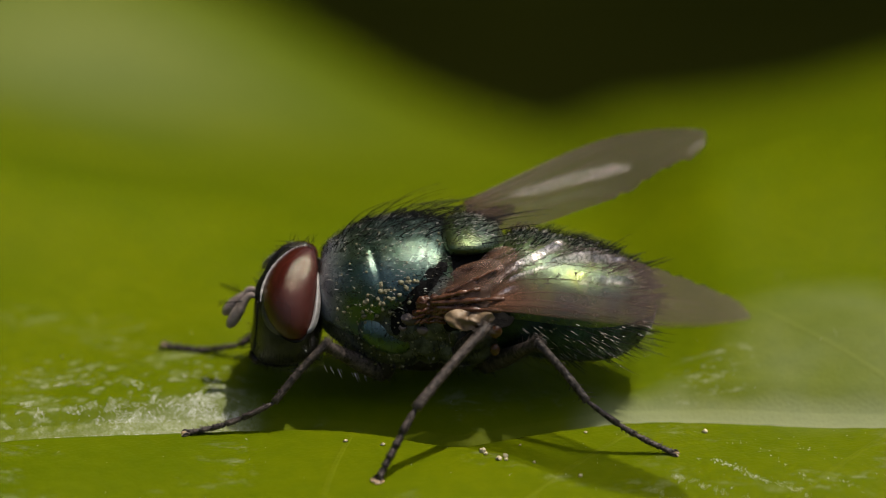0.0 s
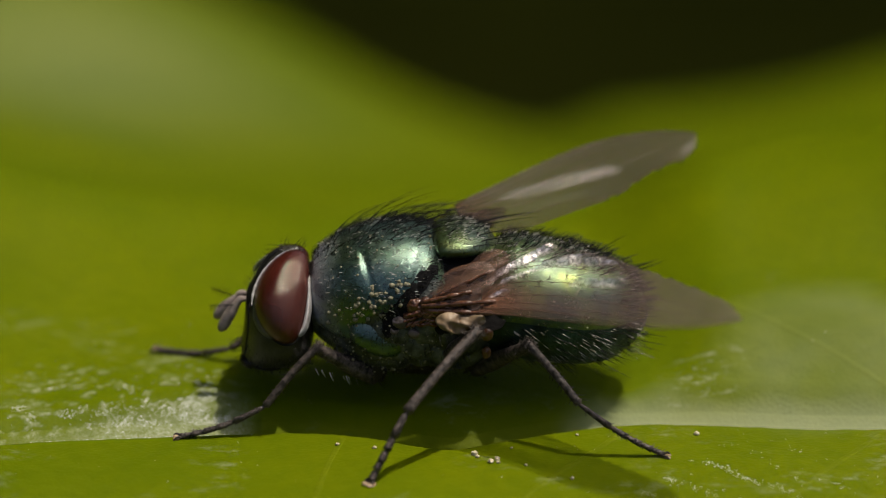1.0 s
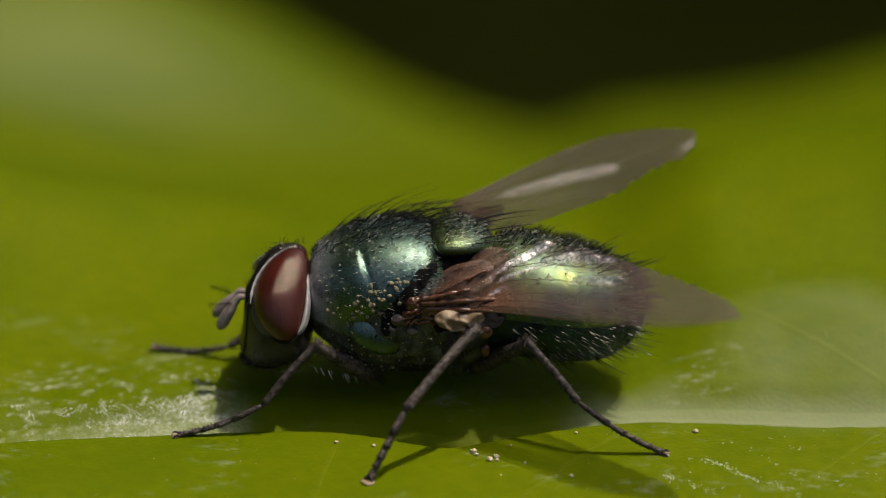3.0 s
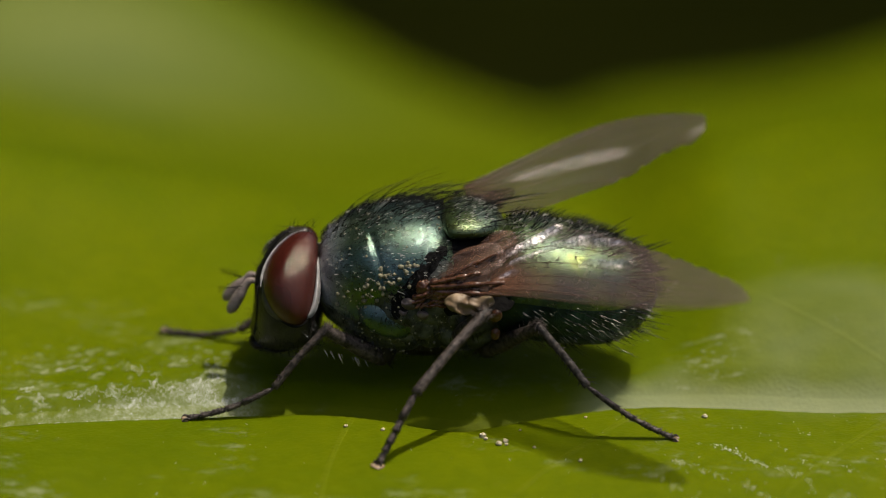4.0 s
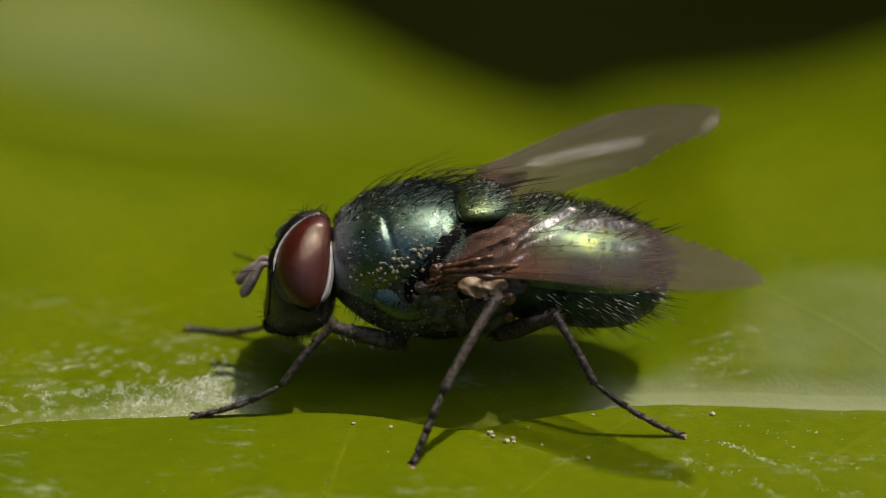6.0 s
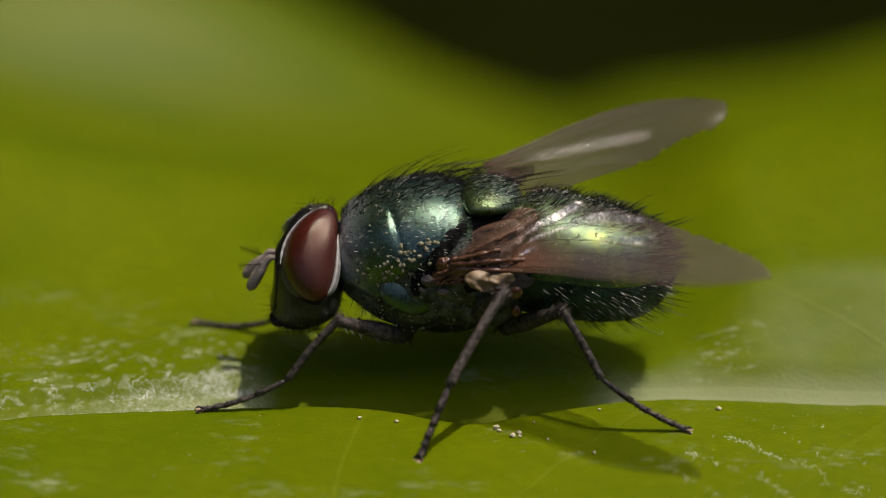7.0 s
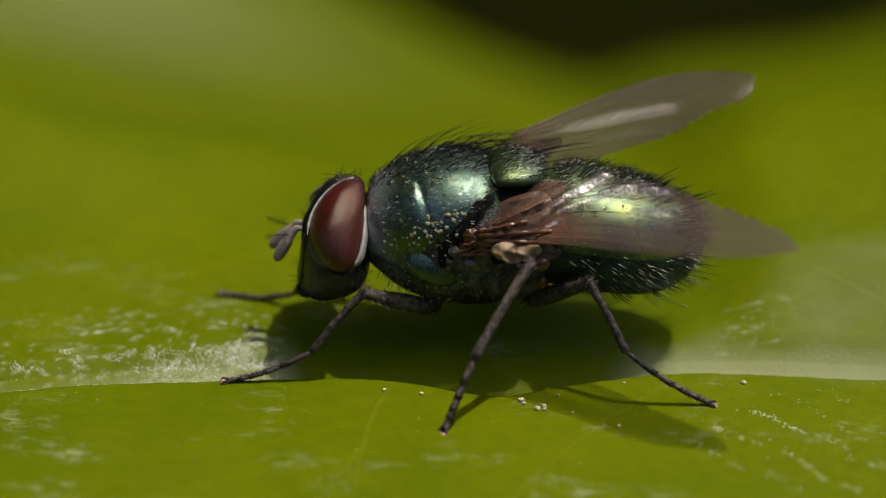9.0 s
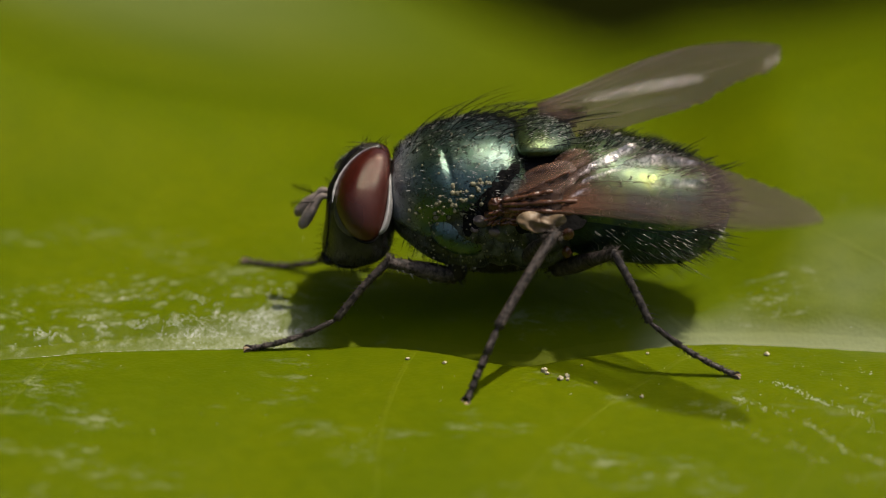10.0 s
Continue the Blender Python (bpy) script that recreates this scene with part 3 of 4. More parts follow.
# the head: rows of height, front x, back x and half width
HEAD = [(1.20, -3.72, -2.85, 0.45), (1.30, -3.86, -2.66, 0.78), (1.50, -3.94, -2.52, 1.06), (1.80, -3.90, -2.44, 1.24), (2.2, -3.86, -2.42, 1.26), (2.52, -3.84, -2.42, 1.14),
        (2.72, -3.80, -2.43, 0.86), (2.91, -3.70, -2.45, 0.70), (3.25, -3.55, -2.52, 0.44), (3.54, -3.36, -2.60, 0.24), (3.69, -3.18, -2.68, 0.15), (3.77, -3.0, -2.74, 0.07)]


def head_at(z, a, lift=0.0):
    """A point on the head capsule: height, and the angle round it from the front."""
    f, b, w = lerp_rows(HEAD, z)
    c, h = (f + b) / 2, (b - f) / 2
    ca, sa = math.cos(a), math.sin(a)
    return Vector((c - (h + lift) * math.copysign(abs(ca) ** 0.8, ca), (w + lift) * math.copysign(abs(sa) ** 0.8, sa), z))


def head_mesh(z0, z1, a0, a1, nz, na, lift):
    bm = bmesh.new()
    grid = [[bm.verts.new(head_at(z0 + (z1 - z0) * i / nz, a0 + (a1 - a0) * j / na, lift)) for j in range(na + 1)] for i in range(nz + 1)]
    for i in range(nz):
        for j in range(na):
            bm.faces.new((grid[i][j], grid[i + 1][j], grid[i + 1][j + 1], grid[i][j + 1]))
    bmesh.ops.remove_doubles(bm, verts=bm.verts, dist=1e-4)
    bmesh.ops.holes_fill(bm, edges=[e for e in bm.edges if e.is_boundary], sides=0)
    bmesh.ops.recalc_face_normals(bm, faces=bm.faces)
    return bm


def on_eye(s, r, q, lift):
    """A point in the oval of the eye on the side s: radius 0 to 1, angle, and height over its plane. The eyes lean together at the top."""
    u, v = r * math.cos(q), r * math.sin(q)
    p = Vector((-3.08 + 0.206 * v * v + 0.088 * v + 0.553 * u, s * 0.80, 2.975 if s < 0 else 2.90))
    lift = lift - 0.29 * v
    return p + Vector((0, -s * 0.4067, 0.9135)) * (0.985 * v) + Vector((0, s * 0.9135, 0.4067)) * lift


def eye_dome(r):
    return 0.45 * max(0.0, 1 - r ** 2.1) ** 0.75


def eye_patch(s, q0, q1, nr, nq, radius, lift):
    """A strip of skin along the eye: radius(u, v) and lift(u, v) across and along it."""
    bm = bmesh.new()
    grid = [[bm.verts.new(on_eye(s, radius(i / nr, j / nq), q0 + (q1 - q0) * j / nq, lift(i / nr, j / nq))) for j in range(nq + 1)] for i in range(nr + 1)]
    for i in range(nr):
        for j in range(nq):
            bm.faces.new((grid[i][j], grid[i + 1][j], grid[i + 1][j + 1], grid[i][j + 1]))
    bmesh.ops.remove_doubles(bm, verts=bm.verts, dist=1e-4)
    bmesh.ops.recalc_face_normals(bm, faces=bm.faces)
    return bm


def build_head():
    part("head", head_mesh(1.20, 3.77, -math.pi, math.pi, 60, 72, 0.0), FACE, fly, "dark olive head capsule with glossy cheeks")
    part("forehead", head_mesh(2.66, 3.75, -0.50, 0.50, 30, 16, 0.025), VELVET_SHADE, fly, "dark velvety stripe between the eyes")
    part("face", head_mesh(1.45, 2.66, -0.55, 0.55, 24, 14, 0.012), DARK, fly, "dark hollow of the face")
    part("occiput", head_mesh(1.5, 3.6, 2.2, 4.08, 30, 24, 0.03), DARK, fly, "dark brown back of the head")
    for s in (-1, 1):
        bm = bmesh.new()
        rings = [(i / 34, eye_dome(i / 34)) for i in range(1, 35)] + [(1.0, -0.06), (0.97, -0.40)]
        top = bm.verts.new(on_eye(s, 0, 0, eye_dome(0)))
        grid = [[bm.verts.new(on_eye(s, r, 2 * math.pi * j / 110, l)) for j in range(110)] for r, l in rings]
        for j in range(110):
            bm.faces.new((top, grid[0][j], grid[0][(j + 1) % 110]))
            for i in range(len(grid) - 1):
                bm.faces.new((grid[i][j], grid[i + 1][j], grid[i + 1][(j + 1) % 110], grid[i][(j + 1) % 110]))
        bmesh.ops.recalc_face_normals(bm, faces=bm.faces)
        if sum(f.normal.y * s for f in bm.faces) < 0:
            bmesh.ops.reverse_faces(bm, faces=bm.faces)
        part("compound_eye", bm, EYE_RED, fly, "large glossy red-brown compound eye")
        part("eye_rim", eye_patch(s, 0.46, -1.02, 10, 48, lambda u, v: 0.985 + 0.23 * u * math.sin(math.pi * (0.02 + 0.96 * v)) ** 0.8, lambda u, v: 0.02 + 0.13 * math.sin(math.pi * (0.1 + 0.9 * u)) * math.sin(math.pi * v) - 0.10 * u), SILVER, fly, "silvery dusted crescent behind the eye")
        part("face_ridge", eye_patch(s, 3.05, 4.25, 8, 40, lambda u, v: 0.99 + (0.05 + 0.16 * step(0.0, 0.6, v)) * u * math.sin(math.pi * (0.06 + 0.9 * v)), lambda u, v: 0.03 * math.sin(math.pi * u) - 0.16 * u + 0.01), RIDGE, fly, "grey dusted strip before the eye")
        bm = bmesh.new()
        pts, rad = [], []
        for i in range(71):
            v = i / 70
            pts.append(on_eye(s, 1.02 + 0.09 * v ** 3, 1.60 + 1.72 * v, 0.0 - 0.02 * v))
            rad.append((0.010 + 0.030 * v ** 1.6) * (1 + 0.30 * math.sin(i * 1.7) * math.sin(i * 0.9)) * min(1.0, 0.2 + 6 * (1 - v)))
        tube(bm, pts, rad, 8)
        part("frontal_band", bm, SILVER, fly, "silvery beaded band along the front of the eye")
        bm = bmesh.new()
        tube(bm, [on_eye(s, 1.03, -2.15 + 1.2 * i / 30, -0.02) for i in range(31)], [0.004 + 0.022 * math.sin(math.pi * i / 30) for i in range(31)], 8)
        part("cheek_groove", bm, VELVET_SHADE, fly, "dark groove under the eye")
        part("mouth_corner", ellipsoid((-3.78, s * 0.45, 1.36), (0.20, 0.30, 0.15), Euler((0, 0.25, 0))), DARK, fly, "dark brown corner of the mouth")
    part("mouth_rim", ellipsoid((-3.40, 0, 1.27), (0.52, 0.80, 0.13), Euler((0, 0.08, 0))), DARK, fly, "dark brown rim of the mouth")
    part("neck", ellipsoid((-2.45, 0, 2.5), (0.35, 0.62, 0.62)), DARK, fly)
    for s in (-1, 1):
        bm = bmesh.new()
        y = s * 0.14
        far = s > 0
        p, r = smooth_path([(-3.78, y, 2.60), (-3.95, y * 1.1, 2.62), (-4.05, y * 1.2, 2.50), (-4.18 - 0.07 * far, y * 1.3, 2.29 + 0.03 * far), (-4.33 - 0.10 * far, y * 1.4, 2.02 + 0.10 * far), (-4.40 - 0.11 * far, y * 1.4, 1.91 + 0.11 * far)], [0.045, 0.075, 0.085, 0.125, 0.12, 0.055], 28)
        tube(bm, p, r, 16)
        ant = part("antenna", bm, ANTENNA, fly, "felted grey-brown antenna", origin=(-3.78, y, 2.60))
        h = Hairs()
        root, way = Vector((-4.10, y * 1.6, 2.52)), Vector((-0.62, s * 0.30, 0.06)).normalized()
        h.add(root, way, 0.62, 0.016, (0, 0, 0.05), 6)
        for i in range(14):
            q = root + way * (0.06 + 0.036 * i)
            for up in (1, -1):
                h.add(q, way * 0.5 + Vector((0, s * 0.1, up)), 0.20 - 0.007 * i, 0.006, steps=3)
        h.put("arista", BLACK, ant, "feathery black antennal bristle")


build_head()


def build_bristles():
    # strong bristles along the back, leaning backward
    h = Hairs()
    for row, count, size in ((0.04, 6, 0.9), (0.30, 4, 0.6), (-0.25, 7, 0.9), (-0.52, 6, 0.9), (-0.80, 5, 0.6)):
        for i in range(count):
            x = -2.0 + 2.35 * i / count + rnd.uniform(-0.06, 0.06)
            a = row + rnd.uniform(-0.05, 0.05)
            n = THORAX.normal(x, a)
            h.add(THORAX.at(x, a), n * 0.75 + Vector((0.75, 0, 0.05)), size * rnd.uniform(0.9, 1.6), 0.0145, (0.42, 0, -0.26), 8)
    for a, x, l in ((0.15, 0.95, 1.2), (-0.15, 0.95, 1.2), (0.55, 1.05, 1.15), (-0.55, 1.05, 1.1), (0.9, 1.1, 0.9), (-0.9, 1.1, 0.9), (1.2, 0.9, 0.8)):
        n = SCUTELLUM.normal(x, a)
        h.add(SCUTELLUM.at(x, a), n * 0.25 + Vector((1, 0, 0.12)), l * 1.15, 0.014, (0.1, 0, -0.12), 7)
    # the rear rows are longest and sweep back over the scutellum
    own = random.Random(31)
    for row, count in ((0.10, 7), (-0.18, 8), (-0.42, 8), (-0.66, 6)):
        for i in range(count):
            x, a = -1.1 + 1.35 * i / count + own.uniform(-0.08, 0.08), row + own.uniform(-0.07, 0.07)
            n = THORAX.normal(x, a)
            h.add(THORAX.at(x, a), n * 0.5 + Vector((0.95, own.uniform(-0.15, 0.15), 0.05)), own.uniform(0.8, 1.5), 0.0145, (0.45, 0, -0.30), 8)
    h.put("back_bristles", BLACK, fly, "long curved black bristles on the back")
    # short fur
    h = Hairs()
    for _ in range(3600):
        x, a = rnd.uniform(-2.45, 0.2), rnd.uniform(-1.2, 1.3)
        n = THORAX.normal(x, a)
        h.add(THORAX.at(x, a), n * (0.9 if abs(a) < 0.6 else 0.5) + Vector((0.7, rnd.uniform(-0.2, 0.2), 0)), rnd.uniform(0.09, 0.20) * (1.15 if a < 0.3 else 0.55), 0.0046 if a < 0.3 else 0.0030, (0.15, 0, -0.1), 3)
    for _ in range(250):
        x, a = rnd.uniform(0.35, 1.25), rnd.uniform(-1.4, 1.4)
        n = SCUTELLUM.normal(x, a)
        h.add(SCUTELLUM.at(x, a), n * 0.6 + Vector((0.8, 0, 0)), rnd.uniform(0.10, 0.2), 0.0065, (0.1, 0, -0.1), 3)
    for _ in range(500):
        x, a = rnd.uniform(-2.2, 0.9), rnd.choice((-1, 1)) * rnd.uniform(1.5, 2.9)
        n = THORAX.normal(x, a)
        h.add(THORAX.at(x, a), n * 0.8 + Vector((0.2, 0, -0.3)), rnd.uniform(0.10, 0.28), 0.0065, (0, 0, -0.2), 3)
    tagged(h.put("fine_hairs", BLACK, fly, "short fine black hairs"), kind="stuff")
    h = Hairs()
    for _ in range(2300):
        x, a = rnd.uniform(1.5, 4.6), rnd.uniform(-math.pi, math.pi)
        n = ABDOMEN_SHELL.normal(x, a)
        big = rnd.random() < 0.12
        if abs(a) > 1.3 and rnd.random() < 0.78 or 0.55 < abs(a) < 1.45 and x < 3.9 and rnd.random() < 0.85:
            continue
        l = rnd.uniform(0.14, 0.26) * (1 + 0.35 * step(2.8, 4.5, x)) * (1.6 if big else 1)
        h.add(ABDOMEN_SHELL.at(x, a), n * 0.8 + Vector((0.75, 0, 0)), l, 0.013 if big else 0.009, (0.2, 0, -0.1), 3)
    for _ in range(650):
        x, a = rnd.uniform(1.25, 4.4), rnd.uniform(-0.9, 0.30)
        n = ABDOMEN_SHELL.normal(x, a)
        h.add(ABDOMEN_SHELL.at(x, a), n * 0.9 + Vector((0.5, 0, 0)), rnd.uniform(0.12, 0.28), 0.008, (0.25, 0, 0.05), 3)
    for q in (2.75, 3.55, 4.2):
        for k in range(26):
            a = -2.6 + 5.2 * k / 25
            if 0.5 < abs(a) < 1.5 and q < 4:
                continue
            n = ABDOMEN_SHELL.normal(q, a)
            h.add(ABDOMEN_SHELL.at(q, a), n * 0.8 + Vector((0.8, 0, 0.1)), rnd.uniform(0.35, 0.8) * (0.7 if q < 3 else 1), 0.017, (0.2, 0, 0), 4)
    tagged(h.put("abdomen_hairs", BLACK, fly, "dense black bristles on the abdomen"), kind="stuff")
    # pale-coloured hairs imitate sun glints on the black bristles
    h = Hairs()
    for _ in range(55):
        x, a = rnd.gauss(3.2, 0.75), rnd.uniform(1.6, 2.3)
        x = min(max(x, 1.8), 4.4)
        n = ABDOMEN_SHELL.normal(x, a)
        h.add(ABDOMEN_SHELL.at(x, a) + n * 0.02, n * 0.45 + Vector((0.75, 0, -0.25)), rnd.uniform(0.08, 0.22), 0.009, (0.1, 0, -0.1), 3)
    for _ in range(150):
        x, a = rnd.uniform(-2.2, 0.2), rnd.uniform(-0.5, 1.3)
        n = THORAX.normal(x, a)
        h.add(THORAX.at(x, a) + n * 0.03, n * 0.5 + Vector((0.75, 0, 0)), rnd.uniform(0.03, 0.09), 0.008, (0.1, 0, -0.1), 3)
    for _ in range(110):
        x, a = rnd.uniform(1.3, 3.8), rnd.uniform(-0.3, 0.6)
        n = ABDOMEN_SHELL.normal(x, a)
        h.add(ABDOMEN_SHELL.at(x, a) + n * 0.04, n * 0.5 + Vector((0.75, 0, 0)), rnd.uniform(0.05, 0.14), 0.007, (0.1, 0, -0.1), 3)
    for _ in range(60):
        x, a = rnd.uniform(0.3, 1.25), rnd.uniform(-0.6, 0.9)
        n = SCUTELLUM.normal(x, a)
        h.add(SCUTELLUM.at(x, a) + n * 0.03, n * 0.5 + Vector((0.75, 0, 0)), rnd.uniform(0.03, 0.09), 0.007, (0.1, 0, -0.1), 3)
    own = random.Random(77)
    for shell, x0, x1, a0, a1, count in ((THORAX, -2.3, 0.2, -0.35, 1.5, 90), (ABDOMEN_SHELL, 1.4, 4.4, -0.35, 0.7, 170), (ABDOMEN_SHELL, 2.0, 4.5, 1.5, 1.9, 14), (SCUTELLUM, 0.4, 1.2, -0.5, 0.9, 40)):
        for _ in range(count):
            x, a = own.uniform(x0, x1), own.uniform(a0, a1)
            n = shell.normal(x, a)
            h.add(shell.at(x, a) + n * 0.05, n * 0.5 + Vector((0.75, own.uniform(-0.3, 0.3), 0)), own.uniform(0.04, 0.11), own.uniform(0.008, 0.013), (0.1, 0, -0.1), 3)
    for s in (-1, 1):
        for _ in range(16):
            q = rnd.uniform(0.1, 0.7)
            p = Vector((-2.49, s * 1.6, 1.86)).lerp(Vector((-1.12, s * 0.9, 1.15)), q)
            h.add(p + Vector((rnd.uniform(-0.05, 0.05), s * 0.08, -0.10)), Vector((0.3, s * 0.3, -0.8)), rnd.uniform(0.10, 0.24), 0.007, (0.1, 0, 0), 3)
    tagged(h.put("glint_bristles", GLINT_HAIR, fly, "short pale hairs standing in for sun glints on abdomen, back and legs"), kind="stuff")
    # head bristles
    h = Hairs()
    for s in (-1, 1):
        for i in range(22):
            z = 2.66 + 1.02 * i / 21
            h.add(head_at(z, s * 0.35), (-0.9, s * 0.1, rnd.uniform(0.2, 0.5)), rnd.uniform(0.10, 0.26), 0.007, (0.15, 0, 0.25), 4)
        for i in range(12):
            h.add((-3.15 + 0.05 * i, s * 0.15, 3.68 + 0.004 * i), (rnd.uniform(-0.5, 0.7), s * 0.3, 0.8), rnd.uniform(0.12, 0.3), 0.008, (0.3, 0, 0), 4)
        h.add((-3.0, s * 0.12, 3.72), (-1.0, 0, 0.22), 0.5, 0.010, (0, 0, -0.15), 5)
        for i in range(3):
            h.add((-3.82, s * 0.45, 1.66 - 0.07 * i), (-1, s * 0.15, -0.05 - 0.12 * i), rnd.uniform(0.28, 0.42), 0.012, (0, 0, 0.22 - 0.2 * i), 5)
        for i in range(30):
            h.add(on_eye(s, rnd.uniform(1.1, 1.3), rnd.uniform(-1.5, -0.8), -0.1), (rnd.uniform(0.2, 1), s * 0.6, rnd.uniform(-0.6, 0.2)), rnd.uniform(0.08, 0.18), 0.007, (0, 0, -0.1), 3)
        for i in range(60):
            q = rnd.uniform(0, 1)
            h.add(head_at(rnd.uniform(1.24, 1.42), s * (0.6 + 1.6 * q)), (rnd.uniform(-0.3, 0.5), s * 0.3, -1), rnd.uniform(0.10, 0.24), 0.007, (0.1, 0, 0), 3)
        for i in range(160):
            u = rnd.uniform(0.5, 2.4)
            h.add(head_at(rnd.uniform(1.3, 1.85), s * u), Vector((-0.5 * math.cos(u), s * 0.8, -0.6)), rnd.uniform(0.06, 0.16), 0.005, (0, 0, -0.2), 3)
        for i in range(50):
            h.add((-2.58, s * rnd.uniform(0.4, 1.0), rnd.uniform(1.3, 2.2)), (1, s * 0.2, rnd.uniform(-0.6, 0.4)), rnd.uniform(0.15, 0.32), 0.006, (0, 0, -0.1), 3)
    h.put("head_bristles", BLACK, fly, "black bristles on head and cheeks")


build_bristles()

# ---- wings ----
BLUNT_WIDTH = [(0.0, 0.6), (0.1, 0.75), (0.25, 0.86), (0.375, 0.91), (0.56, 0.94), (0.60, 0.90), (0.63, 0.91), (0.69, 0.85), (0.8, 0.68), (0.9, 0.50), (0.96, 0.30), (0.99, 0.14), (1.0, 0.03)]
WING_WIDTH = [(0.0, 0.70), (0.1, 0.86), (0.25, 0.97), (0.45, 0.91), (0.62, 0.78), (0.78, 0.60), (0.9, 0.40), (0.96, 0.25), (1.0, 0.05)]
# glossy steps across the near wing: start and end along it, place across it at both, half width, height
PLEATS = [(0.01, 0.24, 0.58, 0.95, 0.045, 0.12), (0.06, 0.14, 0.50, 0.60, 0.035, 0.06), (0.04, 0.09, 0.30, 0.36, 0.04, 0.05), (0.14, 0.32, 0.60, 0.84, 0.030, 0.04), (0.22, 0.40, 0.70, 0.94, 0.032, 0.05),
          (0.34, 0.53, 0.50, 0.64, 0.04, 0.09), (0.28, 0.46, 0.74, 0.95, 0.026, 0.04), (0.36, 0.50, 0.80, 0.95, 0.026, 0.04)]


def fold_line(s):
    """Where the lengthwise fold of the far wing runs."""
    return 0.28 + 0.64 * (s - 0.21)


def wing_point(base, tip, across, s, w, widths, bow):
    """Point of a wing: s along it from 0 to 1, w from 0 at the leading edge to 1 at the trailing edge."""
    p = base.lerp(tip, s)
    wide = lerp_rows(widths, s)[0] * (1 + (0.02 * math.sin(s * 71) + 0.02 * math.sin(s * 133 + 1)) * step(0.5, 0.7, s))
    front = bow * math.sin(math.pi * s ** 1.6) ** 0.8
    p = p + across * (wide * w - front)
    if bow < 0.25:
        ridges = 0.03 * math.exp(-((w - 0.42) / 0.085) ** 2) * step(0.1, 0.35, s) * (1 - step(0.62, 0.75, s))
        for s0, s1, w0, w1, half, high in PLEATS:
            c = w0 + (w1 - w0) * (s - s0) / (s1 - s0) + 0.015 * math.sin(40 * s)
            ridges += high * (step(c - half, c + half, w) - step(c + half, c + 5 * half, w)) * step(s0 - 0.03, s0 + 0.03, s) * (1 - step(s1 - 0.03, s1 + 0.03, s))
        ridges += 0.016 * noise.noise(Vector((s * 26, w * 9, 1.0))) * step(0.40, 0.60, w) * (1 - step(0.45, 0.6, s))
    else:
        c = fold_line(s)
        ridges = -0.11 * step(c - 0.10, c + 0.10, w) * step(0.08, 0.3, s) * (1 - step(0.60, 0.75, s)) - 0.08 * step(0.55, 0.95, w) * step(0.85, 0.93, s)
    return p + Vector((0, 0, 1)) * (ridges + 0.10 * math.sin(math.pi * s) - 0.06 * w * s)


def build_wing(base, tip, across, widths, bow, clear, pleated):
    base, tip, across = Vector(base), Vector(tip), Vector(across)
    ns, nw = 100, 90
    verts, faces, smoke, root, pleats = [], [], [], [], []
    for i in range(ns + 1):
        for j in range(nw + 1):
            u, w = i / ns, j / nw
            verts.append(wing_point(base, tip, across, u, w, widths, bow))
            smoke.append(0.66 - clear * step(0.28, 0.52, w) * (1 - step(0.38, 0.62, u)) + 0.16 * (1 - step(0.0, 0.28, u)) * (1 - step(0.3, 0.7, w)))
            if bow < 0.25:
                smoke[-1] *= 0.35 + 0.65 * step(0.0, 0.14, w)
                root.append(1 - step(0.02, 0.34 - 0.22 * w, u))
                gloss = 0.04
                for s0, s1, w0, w1, half, high in PLEATS:
                    c = w0 + (w1 - w0) * (u - s0) / (s1 - s0)
                    gloss += math.exp(-((w - c) / half) ** 2) * step(s0 - 0.03, s0 + 0.03, u) * (1 - step(s1 - 0.03, s1 + 0.03, u))
                pleats.append(pleated * min(1.0, gloss))
            else:
                root.append(0.35 * (1 - step(0.02, 0.20 - 0.06 * w, u)))
                pleats.append(0.03 + pleated * math.exp(-((w - fold_line(u)) / 0.065) ** 2) * step(0.12, 0.3, u) * (1 - step(0.60, 0.68, u)) + 0.35 * pleated * math.exp(-((w - fold_line(u) - 0.27) / 0.06) ** 2) * step(0.18, 0.26, u) * (1 - step(0.50, 0.60, u)) + 0.10 * step(0.5, 0.9, w) * step(0.86, 0.93, u))
    for i in range(ns):
        for j in range(nw):
            a = i * (nw + 1) + j
            faces.append((a, a + 1, a + nw + 2, a + nw + 1))
    wing = raw("wing", verts, faces, WING if bow < 0.25 else RIBBED, fly, "clear smoky wing with brown veins")
    for name, values in (("smoke", smoke), ("root", root), ("pleat", pleats)):
        wing.data.attributes.new(name, "FLOAT", "POINT").data.foreach_set("value", values)
    lines = [[(0.0, 0.02), (0.3, 0.0), (0.7, 0.0), (0.99, 0.1)], [(0.0, 0.1), (0.3, 0.10), (0.62, 0.03)], [(0.02, 0.2), (0.4, 0.18), (0.9, 0.10)],
             [(0.05, 0.3), (0.4, 0.33), (0.96, 0.34)], [(0.1, 0.5), (0.45, 0.52), (0.78, 0.55), (0.9, 0.38)], [(0.1, 0.7), (0.4, 0.76), (0.6, 0.98)], [(0.36, 0.34), (0.38, 0.52)], [(0.68, 0.34), (0.72, 0.54)]]
    for k, line in enumerate(lines):
        rows = [(i, a, b, 0) for i, (a, b) in enumerate(line)]
        pts = []
        for i in range(17):
            a, b, _ = lerp_rows(rows, (len(rows) - 1) * i / 16)
            pts.append(wing_point(base, tip, across, min(max(a, 0), 1), min(max(b, 0), 1), widths, bow))
        bm = bmesh.new()
        r0 = 0.015 if k < 2 else 0.008
